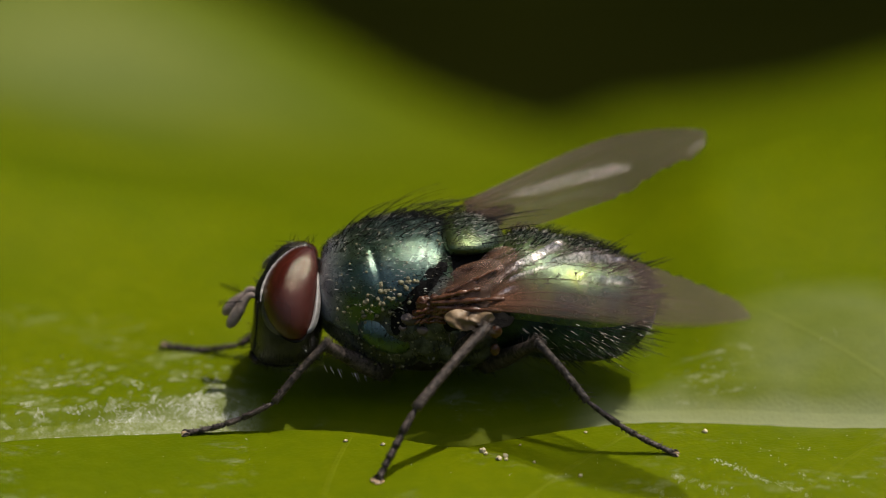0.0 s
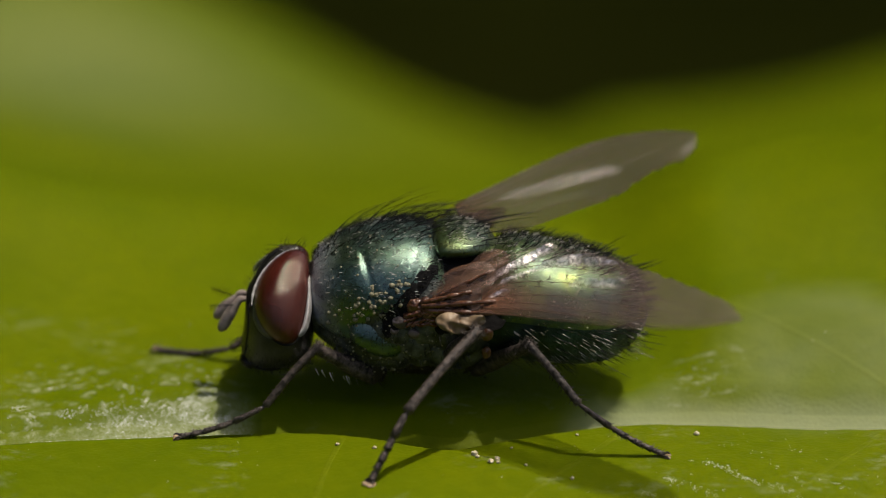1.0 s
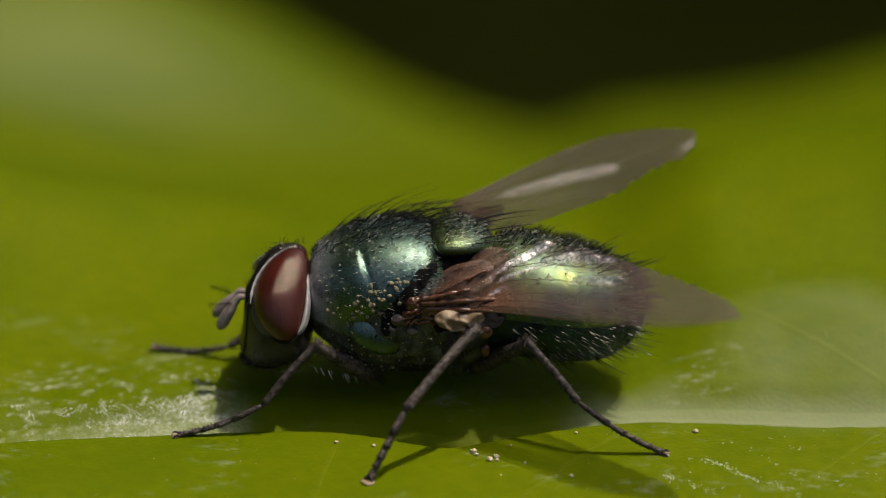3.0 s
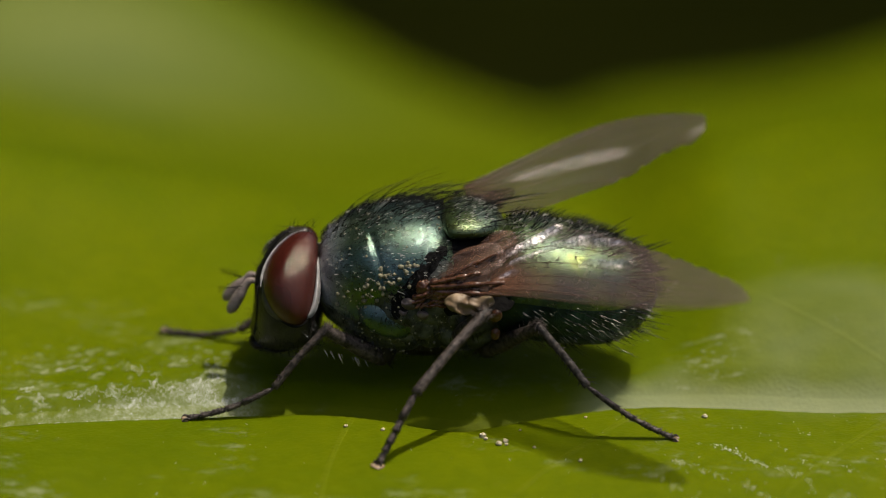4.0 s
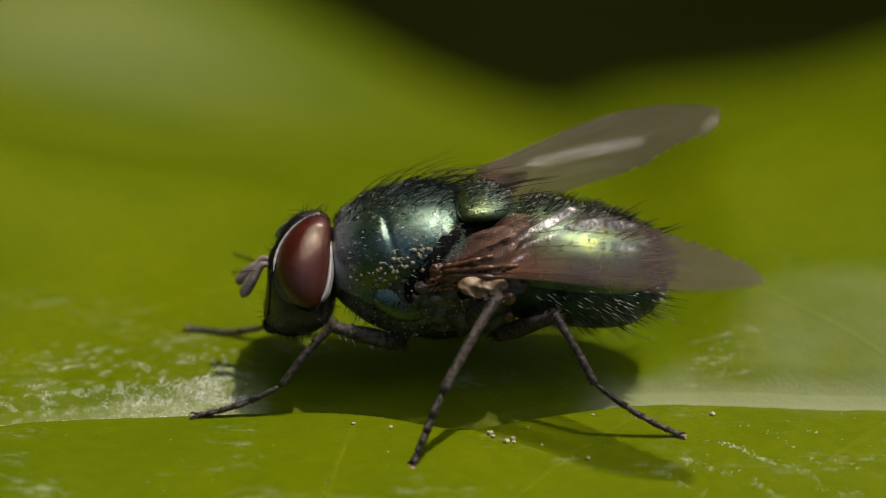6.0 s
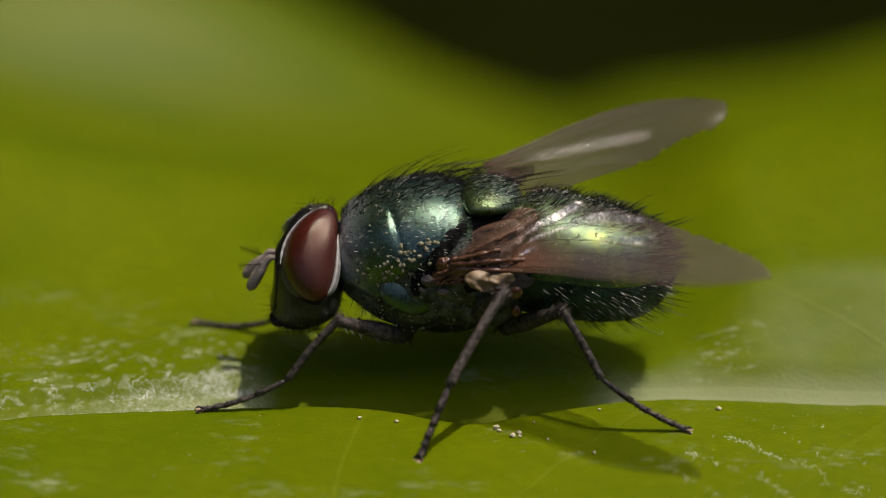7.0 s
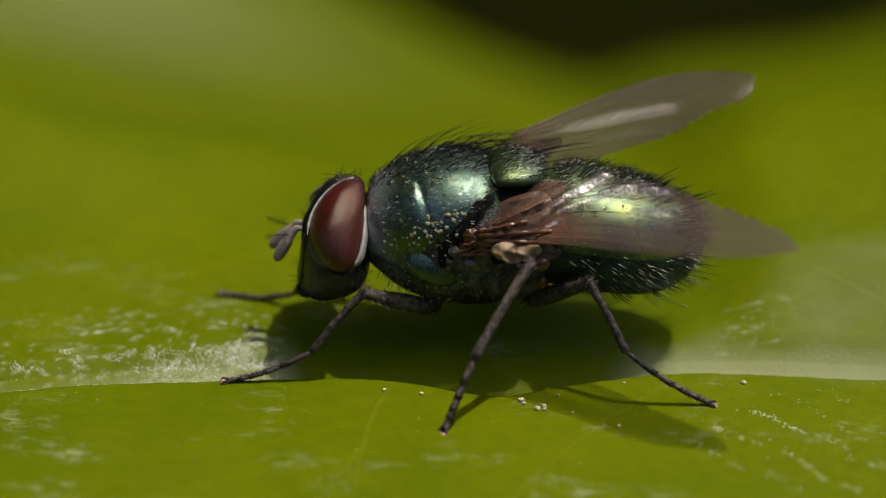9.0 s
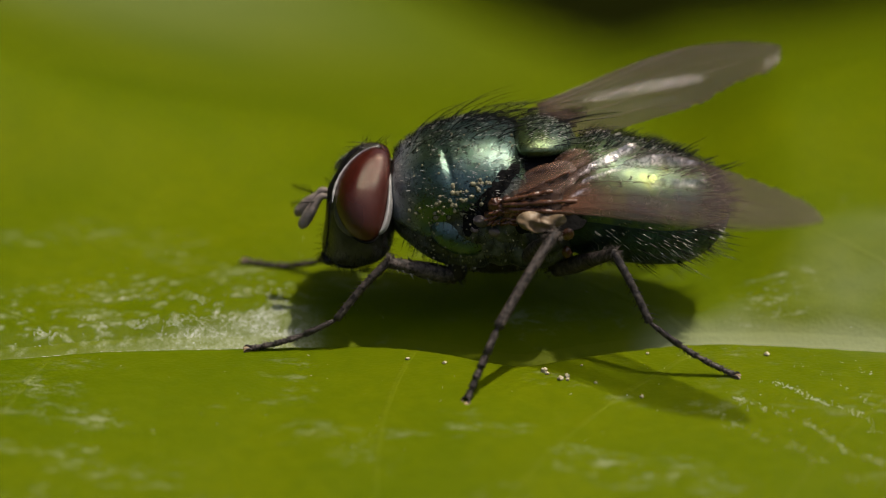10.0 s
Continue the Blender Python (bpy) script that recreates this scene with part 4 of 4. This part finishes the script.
        tube(bm, pts, [r0 * (1 - 0.6 * i / 16) for i in range(17)], 6)
        part("vein", bm, VEIN, wing)
    return wing


build_wing((1.05, -2.2, 3.23), (6.33, -4.6, 4.22), (0.30, 2.1, 0.75), WING_WIDTH, 0.19, 0.31, 0.9)
FAR_HINGE = Vector((0.55, 1.45, 4.14))
far_wing = build_wing(FAR_HINGE, (5.80, 3.45, 4.70), (0.35, -1.9, -0.42), BLUNT_WIDTH, 0.28, 0.06, 0.75)


def build_wing_base():
    for s in (-1, 1):
        # wrinkled brown membrane between the hinge and the wing
        if s < 0:
            corners = [Vector(c) for c in ((0.19, -1.58, 3.42), (-0.22, -1.62, 3.02), (1.5, -1.08, 3.76), (1.25, -2.05, 3.10))]
        else:
            corners = [Vector(c) for c in ((0.19, 1.50, 3.3), (-0.2, 1.62, 2.95), (1.0, 1.05, 3.95), (0.62, 1.45, 4.12))]

        def root_point(u, v, lift=0.0):
            p = corners[0].lerp(corners[1], v).lerp(corners[2].lerp(corners[3], v), u)
            fold = noise.noise(Vector((u * 1.2, v * 3.5, 3.0 + s))) * 0.06 + noise.noise(Vector((u * 3.0, v * 8.0, 9.0 + s))) * 0.018
            return p + Vector((-0.1, s * 0.7, 0.7)) * (fold * math.sin(math.pi * min(1, 0.15 + u * 0.85)) + 0.14 * math.sin(math.pi * u) + lift)
        nu, nv = 30, 50
        verts = [root_point(i / nu, j / nv) for i in range(nu + 1) for j in range(nv + 1)]
        faces = [(i * (nv + 1) + j, i * (nv + 1) + j + 1, (i + 1) * (nv + 1) + j + 1, (i + 1) * (nv + 1) + j) for i in range(nu) for j in range(nv)]
        root = raw("wing_root", verts, faces, WING_ROOT, fly, "wrinkled amber brown membrane at the wing root")
        uv = [(i / nu, j / nv) for i in range(nu + 1) for j in range(nv + 1)]
        for name, values in (("smoke", [(0.88 - 0.84 * step(0.48 + 0.1 * math.sin(v * 9), 0.95, u)) * (0.45 + 0.55 * step(0.0, 0.22, v)) for u, v in uv]), ("root", [min(1.0, max(0.0, step(0.1, 0.8, v) * (1 - u) + 0.8 * noise.noise(Vector((u * 3, v * 6, 2.0))) + 0.3 * noise.noise(Vector((u * 9, v * 16, 5.0))))) for u, v in uv]), ("pleat", [0.04 for _ in uv])):
            root.data.attributes.new(name, "FLOAT", "POINT").data.foreach_set("value", values)
        # rounded lobes of membrane folded over the root, and the ribs that fan out from the hinge
        for c, e1, e2, seed in (((0.80, 1.62, 3.66), (0.60, -0.10, 0.24), (-0.12, -0.30, 0.30), 1.0), ((1.17, 1.32, 3.86), (0.48, -0.12, 0.28), (-0.12, -0.20, 0.22), 5.0), ((0.50, 1.78, 3.30), (0.58, 0.10, 0.08), (-0.06, -0.14, 0.24), 8.0)):
            c, e1, e2 = Vector((c[0], s * c[1], c[2])), Vector((e1[0], s * e1[1], e1[2])), Vector((e2[0], s * e2[1], e2[2]))
            out = Vector((-0.2, s * 0.75, 0.6))
            verts, faces, uv = [c + out * 0.10], [], [(0.0, 0.0)]
            for i in range(1, 15):
                for j in range(48):
                    r, q = i / 14, 2 * math.pi * j / 48
                    p = c + e1 * (r * math.cos(q)) + e2 * (r * math.sin(q) * (1 + 0.08 * math.sin(3 * q + seed)))
                    wave = 0.10 * (1 - r * r) + 0.022 * math.sin(9 * math.sin(q) * r + seed) + 0.03 * noise.noise(Vector((r * math.cos(q) * 2.2, r * math.sin(q) * 3.5, seed)))
                    verts.append(p + out * wave)
                    uv.append((r, q))
            for j in range(48):
                faces.append((0, 1 + j, 1 + (j + 1) % 48))
                for i in range(13):
                    a = 1 + i * 48
                    faces.append((a + j, a + 48 + j, a + 48 + (j + 1) % 48, a + (j + 1) % 48))
            lobe = raw("wing_lobe", verts, faces, WING_ROOT, fly, "rounded amber membrane lobe at the wing root")
            for name, values in (("smoke", [0.62 + 0.14 * math.sin(7 * math.sin(q) * r + seed) - 0.12 * step(0.5, 1.0, r) for r, q in uv]), ("root", [0.45 * (1 - step(-0.6, 0.5, r * math.cos(q))) for r, q in uv]), ("pleat", [0.05 + 0.10 * max(0.0, math.sin(9 * math.sin(q) * r + seed)) for r, q in uv])):
                lobe.data.attributes.new(name, "FLOAT", "POINT").data.foreach_set("value", values)
        for a, b, r0 in (((-0.12, 1.74, 3.19), (1.40, 2.02, 3.44), 0.060), ((-0.08, 1.72, 3.27), (0.90, 1.88, 3.60), 0.050), ((-0.06, 1.74, 3.10), (1.34, 2.08, 3.19), 0.065), ((0.10, 1.70, 3.36), (1.24, 1.62, 3.92), 0.035)):
            a, b = Vector((a[0], s * a[1], a[2])), Vector((b[0], s * b[1], b[2]))
            bm = bmesh.new()
            tube(bm, [a.lerp(b, i / 20) + Vector((0, s, 0.6)) * (0.045 * math.sin(math.pi * i / 20) + 0.015 * math.sin(i * 1.3 + r0 * 90)) for i in range(21)], [1.1 * r0 * (1 - 0.4 * i / 20) * (1 + 0.22 * math.sin(i * 0.9 + r0 * 70)) for i in range(21)], 10)
            part("wing_rib", bm, BROWN, fly, "glossy amber brown rib of the wing root")
        for v0, v1, size in ((0.97, 0.98, 0.03),):
            bm = bmesh.new()
            tube(bm, [root_point(i / 16, v0 + (v1 - v0) * i / 16 + 0.03 * math.sin(i * 0.9 + v0 * 9), 0.01) for i in range(17)], [size * (1 - 0.5 * i / 16) * (1 + 0.3 * math.sin(i * 1.1 + v0 * 20)) for i in range(17)], 10)
            part("vein", bm, BROWN, root)
        for x, y, z, r in ((-0.22, 1.58, 3.08, 0.18), (0.0, 1.62, 2.96, 0.16), (-0.40, 1.55, 2.84, 0.11), (0.28, 1.74, 2.94, 0.13), (-0.02, 1.66, 3.22, 0.12)):
            bm = ellipsoid((x, s * y, z), (r * 1.3, r * 0.7, r), Euler((0.2 * s, 0.5, 0.3 * s)))
            for v in bm.verts:
                v.co += Vector((0.5, s * 0.5, 0.6)) * r * (0.6 * noise.noise(v.co * 8) + 0.3 * noise.noise(v.co * 20))
            part("wing_hinge", bm, BROWN, fly, "amber brown wing hinge")
        rr = random.Random(23)
        for _ in range(46):
            u, v = rr.random(), rr.random()
            c = Vector((-0.42 + 1.25 * u, s * (1.60 + 0.28 * u + 0.05 * v), 2.86 + 0.36 * (v - 0.5) + 0.16 * u))
            bit = ellipsoid(c, (rr.uniform(0.05, 0.13), 0.05, rr.uniform(0.025, 0.05)), Euler((0.4 * s, rr.gauss(-0.3, 0.3), rr.uniform(-0.4, 0.4))), 12, 8)
            part("hinge_plate", bit, RUSSET, fly)
        # cream lobes hanging below the hinge
        for c, r, turn in (((0.52, 2.04, 2.95), (0.36, 0.11, 0.22), 0.22), ((0.88, 2.06, 3.00), (0.32, 0.10, 0.15), -0.1)):
            bm = ellipsoid((c[0], s * c[1], c[2]), r, Euler((s * 0.3, turn, 0)), 36, 24)
            for v in bm.verts:
                v.co += Vector((0.25, s * 0.8, 0.5)) * (0.16 * noise.noise(Vector((v.co.x * 4, v.co.z * 5, 5.0 + s))) + 0.05 * noise.noise(v.co * 10))
            part("wing_scale", bm, CREAM, fly, "cream puckered lobe under the wing hinge")
        part("wing_scale", ellipsoid((1.22, s * 2.2, 2.76), (0.13, 0.09, 0.16), Euler((0.3, 0.4, 0))), BROWN, fly, "small pinkish brown lobe")
        # added disc that keeps a stray sun patch off the leaf below
        bm = ellipsoid((1.15, s * 1.40, 2.78), (0.48, 0.42, 0.035), Euler((s * -0.35, 0.10, 0)), 48, 24)
        for v in bm.verts:
            v.co.z += 0.05 * noise.noise(Vector((v.co.x * 5, v.co.y * 5, 2.0)))
        part("wing_scale", bm, VELVET_SHADE, fly, "dark disc added under the wing to block stray sun")
        part("halter", ellipsoid((1.22, s * 1.55, 2.05), (0.10, 0.09, 0.14)), BROWN, fly, "small amber balancer knob")


build_wing_base()

# ---- legs: hip, knee, ankle and toe of each in the resting stance ----
LEGS = {
    "front": ((-1.12, -0.9, 1.15), (-2.49, -1.6, 1.86), (-3.52, -1.9, 0.64), (-5.30, -2.06, 0.04)),
    "middle": ((0.19, -0.7, 1.4), (0.96, -2.4, 2.87), (-0.14, -3.6, 1.32), (-0.74, -4.3, 0.03)),
    "hind": ((1.02, -0.6, 1.21), (2.19, -2.0, 2.26), (3.01, -2.7, 1.06), (4.77, -2.95, 0.03)),
    "far_front": ((-1.12, 0.9, 1.42), (-2.6, 1.5, 1.8), (-4.0, 1.05, 0.60), (-5.55, 1.45, 0.42)),
    "far_middle": ((0.19, 0.7, 1.4), (0.96, 2.2, 2.6), (0.4, 3.2, 1.4), (0.2, 3.9, 0.45)),
    "far_hind": ((1.02, 0.6, 1.21), (2.1, 1.9, 2.1), (2.8, 2.3, 1.1), (3.5, 2.6, 0.45)),
}
leg_parts = {}


def bristly(bm, path, radius, count, length, rr):
    """Short spines standing off a limb."""
    for _ in range(count):
        i = rr.randrange(1, len(path) - 1)
        p = Vector(path[i])
        d = (Vector(path[i + 1]) - p).normalized()
        side = (d.orthogonal().normalized())
        side.rotate(Matrix.Rotation(rr.uniform(0, 6.28), 3, d))
        w = (side * 0.8 + d * 0.6).normalized()
        l = length * rr.uniform(0.5, 1.3)
        r = 0.011
        e = w.orthogonal().normalized()
        g = w.cross(e)
        root = p + side * radius * 0.7
        a = [bm.verts.new(root + (e * math.cos(q) + g * math.sin(q)) * r) for q in (0, 2.1, 4.2)]
        tip = bm.verts.new(root + w * l)
        for k in range(3):
            bm.faces.new((a[k], a[(k + 1) % 3], tip))


def build_leg(name, hip, knee, ankle, toe):
    stout = 1.3 if name == "middle" else 1.0
    rr = random.Random(len(name) * 7)
    hip, knee, ankle, toe = map(Vector, (hip, knee, ankle, toe))
    toe.z = leaf_height(toe.x, toe.y) + 0.04
    bm = bmesh.new()
    p, r = smooth_path([hip, hip.lerp(knee, 0.35), hip.lerp(knee, 0.7), knee, knee + (knee - hip).normalized() * 0.03], [0.16, 0.19, 0.145, 0.105, 0.05], 24)
    tube(bm, p, r, 14)
    bristly(bm, p, 0.15, 260, 0.16, rr)
    femur = part("femur", bm, LEG, fly, "", origin=hip)
    bm = bmesh.new()
    inner = Vector((hip.x + 0.12, hip.y * 0.75, 1.85))
    p, r = smooth_path([inner, inner.lerp(hip, 0.55), hip, hip + (hip - inner).normalized() * 0.08], [0.30, 0.27, 0.20, 0.08], 16)
    tube(bm, p, r, 14)
    bristly(bm, p, 0.2, 50, 0.2, rr)
    part("coxa", bm, DARK, fly, "")
    bm = bmesh.new()
    bend = (knee + ankle) / 2 + Vector((0, 0, 0.06))
    p, r = smooth_path([knee - (ankle - knee).normalized() * 0.04, knee, bend, ankle], [0.05, 0.09 * stout, 0.08 * stout, 0.085 * stout], 26)
    tube(bm, p, r, 14)
    bristly(bm, p, 0.08, 190, 0.13, rr)
    for k in range(3):
        bristly(bm, p[-5:], 0.085, 1, 0.26, rr)
    tibia = part("tibia", bm, LEG, fly, "", origin=knee)
    # five short joints, thicker at their lower ends, then claws and pads
    bm = bmesh.new()
    path, rad = [], []
    sag = Vector((0, 0, -0.10)) if abs(toe.x - ankle.x) > 1 else Vector((0, 0, 0))
    marks = [0.0, 0.36, 0.56, 0.72, 0.85, 1.0]
    for a, b in zip(marks, marks[1:]):
        for k in range(5):
            s = a + (b - a) * k / 4.0
            path.append(ankle.lerp(toe, s) + sag * math.sin(math.pi * s) + Vector((0, 0, 0.0)))
            rad.append(stout * (0.058 + 0.022 * (k / 4.0) ** 2 - (0.02 if k == 0 else 0)) * (1.0 - 0.12 * s))
    path = [q + Vector((0, 0, 0.0002 * i)) + (toe - ankle).normalized() * 0.0004 * i for i, q in enumerate(path)]
    tube(bm, path, rad, 10)
    bristly(bm, path, 0.06, 190, 0.09, rr)
    d = (toe - ankle).normalized()
    side = d.cross(Vector((0, 0, 1))).normalized()
    for s in (-1, 1):
        c = toe + side * s * 0.05
        q, w = smooth_path([c, c + d * 0.10 + side * s * 0.05 + Vector((0, 0, 0.06)), c + d * 0.20 + side * s * 0.06 - Vector((0, 0, 0.01))], [0.03, 0.022, 0.006], 8)
        tube(bm, q, w, 6)
    tarsus = part("tarsus", bm, LEG, fly, "", origin=ankle)
    for s in (-1, 1):
        part("foot_pad", ellipsoid(toe + d * 0.10 + side * s * 0.06 + Vector((0, 0, 0.012)), (0.075 * stout ** 2, 0.05 * stout ** 2, 0.03), Euler((0, 0, math.atan2(d.y, d.x)))), CREAM, tarsus)
    leg_parts[name] = (femur, tibia, tarsus, hip, knee, ankle, toe)


for key, pts in LEGS.items():
    build_leg(key, *pts)


def build_pollen_and_glints():
    verts, faces = [], []

    def grain(c, r):
        bm = bmesh.new()
        bmesh.ops.create_icosphere(bm, subdivisions=1, radius=r)
        base = len(verts)
        for v in bm.verts:
            verts.append(Vector(c) + v.co * rnd.uniform(0.7, 1.25))
        for f in bm.faces:
            faces.append([base + v.index for v in f.verts])
        bm.free()
    for _ in range(64):
        x = rnd.gauss(-1.08, 0.42)
        a = 1.30 - 0.36 * (x + 1.0) + rnd.gauss(0, 0.12)
        if -2.2 < x < 0.0:
            grain(THORAX.at(x, a) + THORAX.normal(x, a) * 0.02, rnd.choice((0.020, 0.032, 0.046, 0.054, 0.060)) * rnd.uniform(0.8, 1.1))
    for _ in range(40):
        x, a = rnd.uniform(-2.1, 1.0), rnd.uniform(-0.4, 1.3)
        grain(THORAX.at(x, a) + THORAX.normal(x, a) * 0.02, rnd.uniform(0.012, 0.034))
    for _ in range(30):
        x, a = rnd.uniform(1.2, 3.0), rnd.uniform(0.0, 1.2)
        grain(ABDOMEN_SHELL.at(x, a) + ABDOMEN_SHELL.normal(x, a) * 0.04, rnd.uniform(0.012, 0.03))
    # the tiniest pale grains stand in for glints of dust on the body
    for _ in range(150):
        x, a = rnd.uniform(-2.3, 0.3), rnd.uniform(-0.3, 2.4)
        grain(THORAX.at(x, a) + THORAX.normal(x, a) * 0.008, rnd.uniform(0.005, 0.012))
    for _ in range(300):
        x, a = rnd.uniform(1.3, 4.6), rnd.uniform(-0.3, 2.6)
        grain(ABDOMEN_SHELL.at(x, a) + ABDOMEN_SHELL.normal(x, a) * 0.01, rnd.uniform(0.005, 0.014))
    for _ in range(150):
        x, a = rnd.uniform(-2.0, 0.6), rnd.uniform(1.45, 2.4)
        grain(THORAX.at(x, a) + THORAX.normal(x, a) * rnd.choice((0.02, 0.06, 0.12)), rnd.uniform(0.006, 0.03))
    tagged(raw("pollen", verts, faces, POLLEN_GLINT, fly, "pale yellow pollen grains on the flank, and tiny grains for glints"), kind="stuff")


build_pollen_and_glints()


# ---- specks on the leaf ----
def build_specks():
    for x, y, r in ((5.5, -1.98, 0.06), (0.84, -2.90, 0.070), (0.90, -3.02, 0.045), (1.17, -3.28, 0.062), (1.31, -3.16, 0.058), (1.33, -3.30, 0.04), (-1.24, -2.66, 0.045), (-2.02, -2.50, 0.045), (1.04, -2.25, 0.035), (3.0, -1.95, 0.035), (2.85, -3.85, 0.045), (1.9, -3.40, 0.035), (1.62, -2.62, 0.03)):
        bm = ellipsoid((0, 0, 0), (r, r * 0.8, r * 0.7), seg=10, rings=8)
        for v in bm.verts:
            v.co += v.co.normalized() * rnd.uniform(-0.30, 0.30) * r
        bm.transform(Matrix.Translation((x, y, leaf_height(x, y) + 0.5 * r)))
        tagged(part("speck", bm, DUST, None, "pale crumb of dust lying on the leaf", origin=(x, y, leaf_height(x, y))), category="speck", group="specks on the leaf")


build_specks()


def build_flecks():
    """Tiny flakes of wax and dust that also stand in for their glints, thickest along the furrow."""
    rr = random.Random(11)
    verts, faces = [], []

    def flake(x, y, r, turn, stretch):
        base = len(verts)
        z = leaf_height(x, y)
        ca, sa = math.cos(turn), math.sin(turn)
        for px, py, pz in ((stretch, 0, 0), (0, 0.8, 0), (-stretch, 0, 0), (0, -0.8, 0), (0, 0, 0.7), (0, 0, -0.5)):
            verts.append((x + r * (px * ca - py * sa), y + r * (px * sa + py * ca), z + r * pz * rr.uniform(0.7, 1.3)))
        for a, b in ((0, 1), (1, 2), (2, 3), (3, 0)):
            faces.append((base + a, base + b, base + 4))
    # white flakes imitate sparkles, so they stop at the fly's shadow
    while len(faces) < 4 * 8500:
        x, d = rr.uniform(-10.5, -4.3), abs(rr.gauss(0, 1.2)) + 0.02
        n = noise.noise(Vector((x * 1.3, d * 2.0, 3.0))) + 0.5 * noise.noise(Vector((x * 3.5, d * 5.0, 8.0)))
        if 0.55 * n + 0.35 - 0.22 * d + 0.08 * (x + 5) * (x < -5) < rr.uniform(-0.1, 0.6):
            continue
        flake(x, crest(x) + d, rr.uniform(0.006, 0.015) * (1.7 if rr.random() < 0.05 else 1), rr.gauss(0.0, 0.5), rr.uniform(1.0, 2.2))
    # worn streaks and their glints, set as white flakes aslant over the near side
    for off, count, wide in ((0.0, 520, 0.06), (0.10, 300, 0.08), (0.9, 110, 0.08), (-0.95, 420, 0.09), (1.7, 80, 0.10), (-1.8, 360, 0.12)):
        for _ in range(count):
            q = rr.uniform(0, 1) ** 1.2 * 6.0
            bend = noise.noise(Vector((q * 0.8, off * 3, 5.0))) * 0.30 + noise.noise(Vector((q * 3.0, off * 3, 8.0))) * 0.10
            x, y = 5.35 + q * 0.78 + 0.4 * bend, -3.12 - q * 0.60 + bend
            x, y = x + 0.6 * off + rr.gauss(0, wide) * 0.6, y + 0.8 * off + rr.gauss(0, wide) * 0.8
            if y < crest(x) - 0.1 and noise.noise(Vector((q * 2.4, off * 7, 2.0))) > rr.uniform(-0.25, 0.35):
                flake(x, y, rr.uniform(0.005, 0.012), rr.gauss(-0.6, 0.3), rr.uniform(1.2, 3.2))
    for _ in range(260):
        x, y = rr.uniform(-10.5, 11.0), rr.uniform(-6.5, 3.0)
        flake(x, y, rr.uniform(0.005, 0.014), rr.uniform(0, 3), rr.uniform(1, 1.6))
    tagged(raw("wax_glint_flecks", verts, faces, FLECK, None, "tiny white flecks for wax, dust and their glints on the leaf", smooth=False), category="flecks", kind="stuff")


build_flecks()

# ---- movement: seconds, body shift x and z (mm), pitch (degrees), middle foot and far front foot shift x (mm) ----
MOVES = [(0.0, -0.14, -0.34, 0.4, -0.58, -0.50), (2.5, -0.14, -0.34, 0.4, -0.58, -0.50), (4.0, -0.12, -0.32, 0.1, -0.58, -0.50), (4.1, -0.10, -0.10, -1.3, -0.33, -0.52),
         (5.1, -0.095, -0.09, -1.3, -0.33, -0.52), (5.2, -0.01, -0.01, 0.0, 0.0, 0.0), (5.7, 0.0, 0.0, 0.0, 0.0, 0.0), (7.0, 0.015, 0.02, 0.0, 0.0, 0.0), (10.0, 0.055, 0.055, 0.0, 0.0, 0.0)]


# lift of the far wing: seconds, degrees
FAR_WING = [(0.0, 2.9), (2.0, 2.9), (4.0, 2.3), (4.1, 1.0), (5.1, 0.8), (5.2, 0.0), (10.0, 0.0)]


def turned(origin, rest, now):
    """Pose of a limb piece at origin whose rest direction turns to now."""
    return Matrix.Translation(Vector(origin) * MM) @ rest.rotation_difference(now).to_matrix().to_4x4()


def motions():
    rows = {"fly": []}
    for t, dx, dz, pitch, mid, far in MOVES:
        body = pose(dx, 0, dz, 0, pitch, 0)
        rows["fly"].append((t, pose(dx * MM, 0, dz * MM, 0, pitch, 0)))
        back = body.inverted()
        for name, (femur, tibia, tarsus, hip, knee, ankle, toe) in leg_parts.items():
            shift = Vector((mid if name == "middle" else far if name == "far_front" else 0.0, 0, 0))
            goal = back @ (ankle + shift * 0.72)
            l1, l2 = (knee - hip).length, (ankle - knee).length
            way = goal - hip
            d = min(way.length, (l1 + l2) * 0.9995)
            way.normalize()
            a = (l1 * l1 - l2 * l2 + d * d) / (2 * d)
            h = math.sqrt(max(0.0, l1 * l1 - a * a))
            out = knee - hip
            out = (out - way * out.dot(way)).normalized()
            k = hip + way * a + out * h
            rows.setdefault((name, 0), []).append((t, turned(hip, knee - hip, k - hip)))
            rows.setdefault((name, 1), []).append((t, turned(k, ankle - knee, goal - k)))
            rows.setdefault((name, 2), []).append((t, Matrix.Translation(goal * MM) @ back.to_quaternion().to_matrix().to_4x4() @ (toe - ankle).rotation_difference(toe + shift * 0.28 - ankle).to_matrix().to_4x4()))
    walk(fly, rows["fly"])
    hinge = FAR_HINGE * MM
    walk(far_wing, [(t, Matrix.Translation(hinge) @ Matrix.Rotation(radians(-lift), 4, "Y") @ Matrix.Translation(-hinge)) for t, lift in FAR_WING])
    for name, pieces in leg_parts.items():
        for n in range(3):
            walk(pieces[n], rows[(name, n)])


motions()
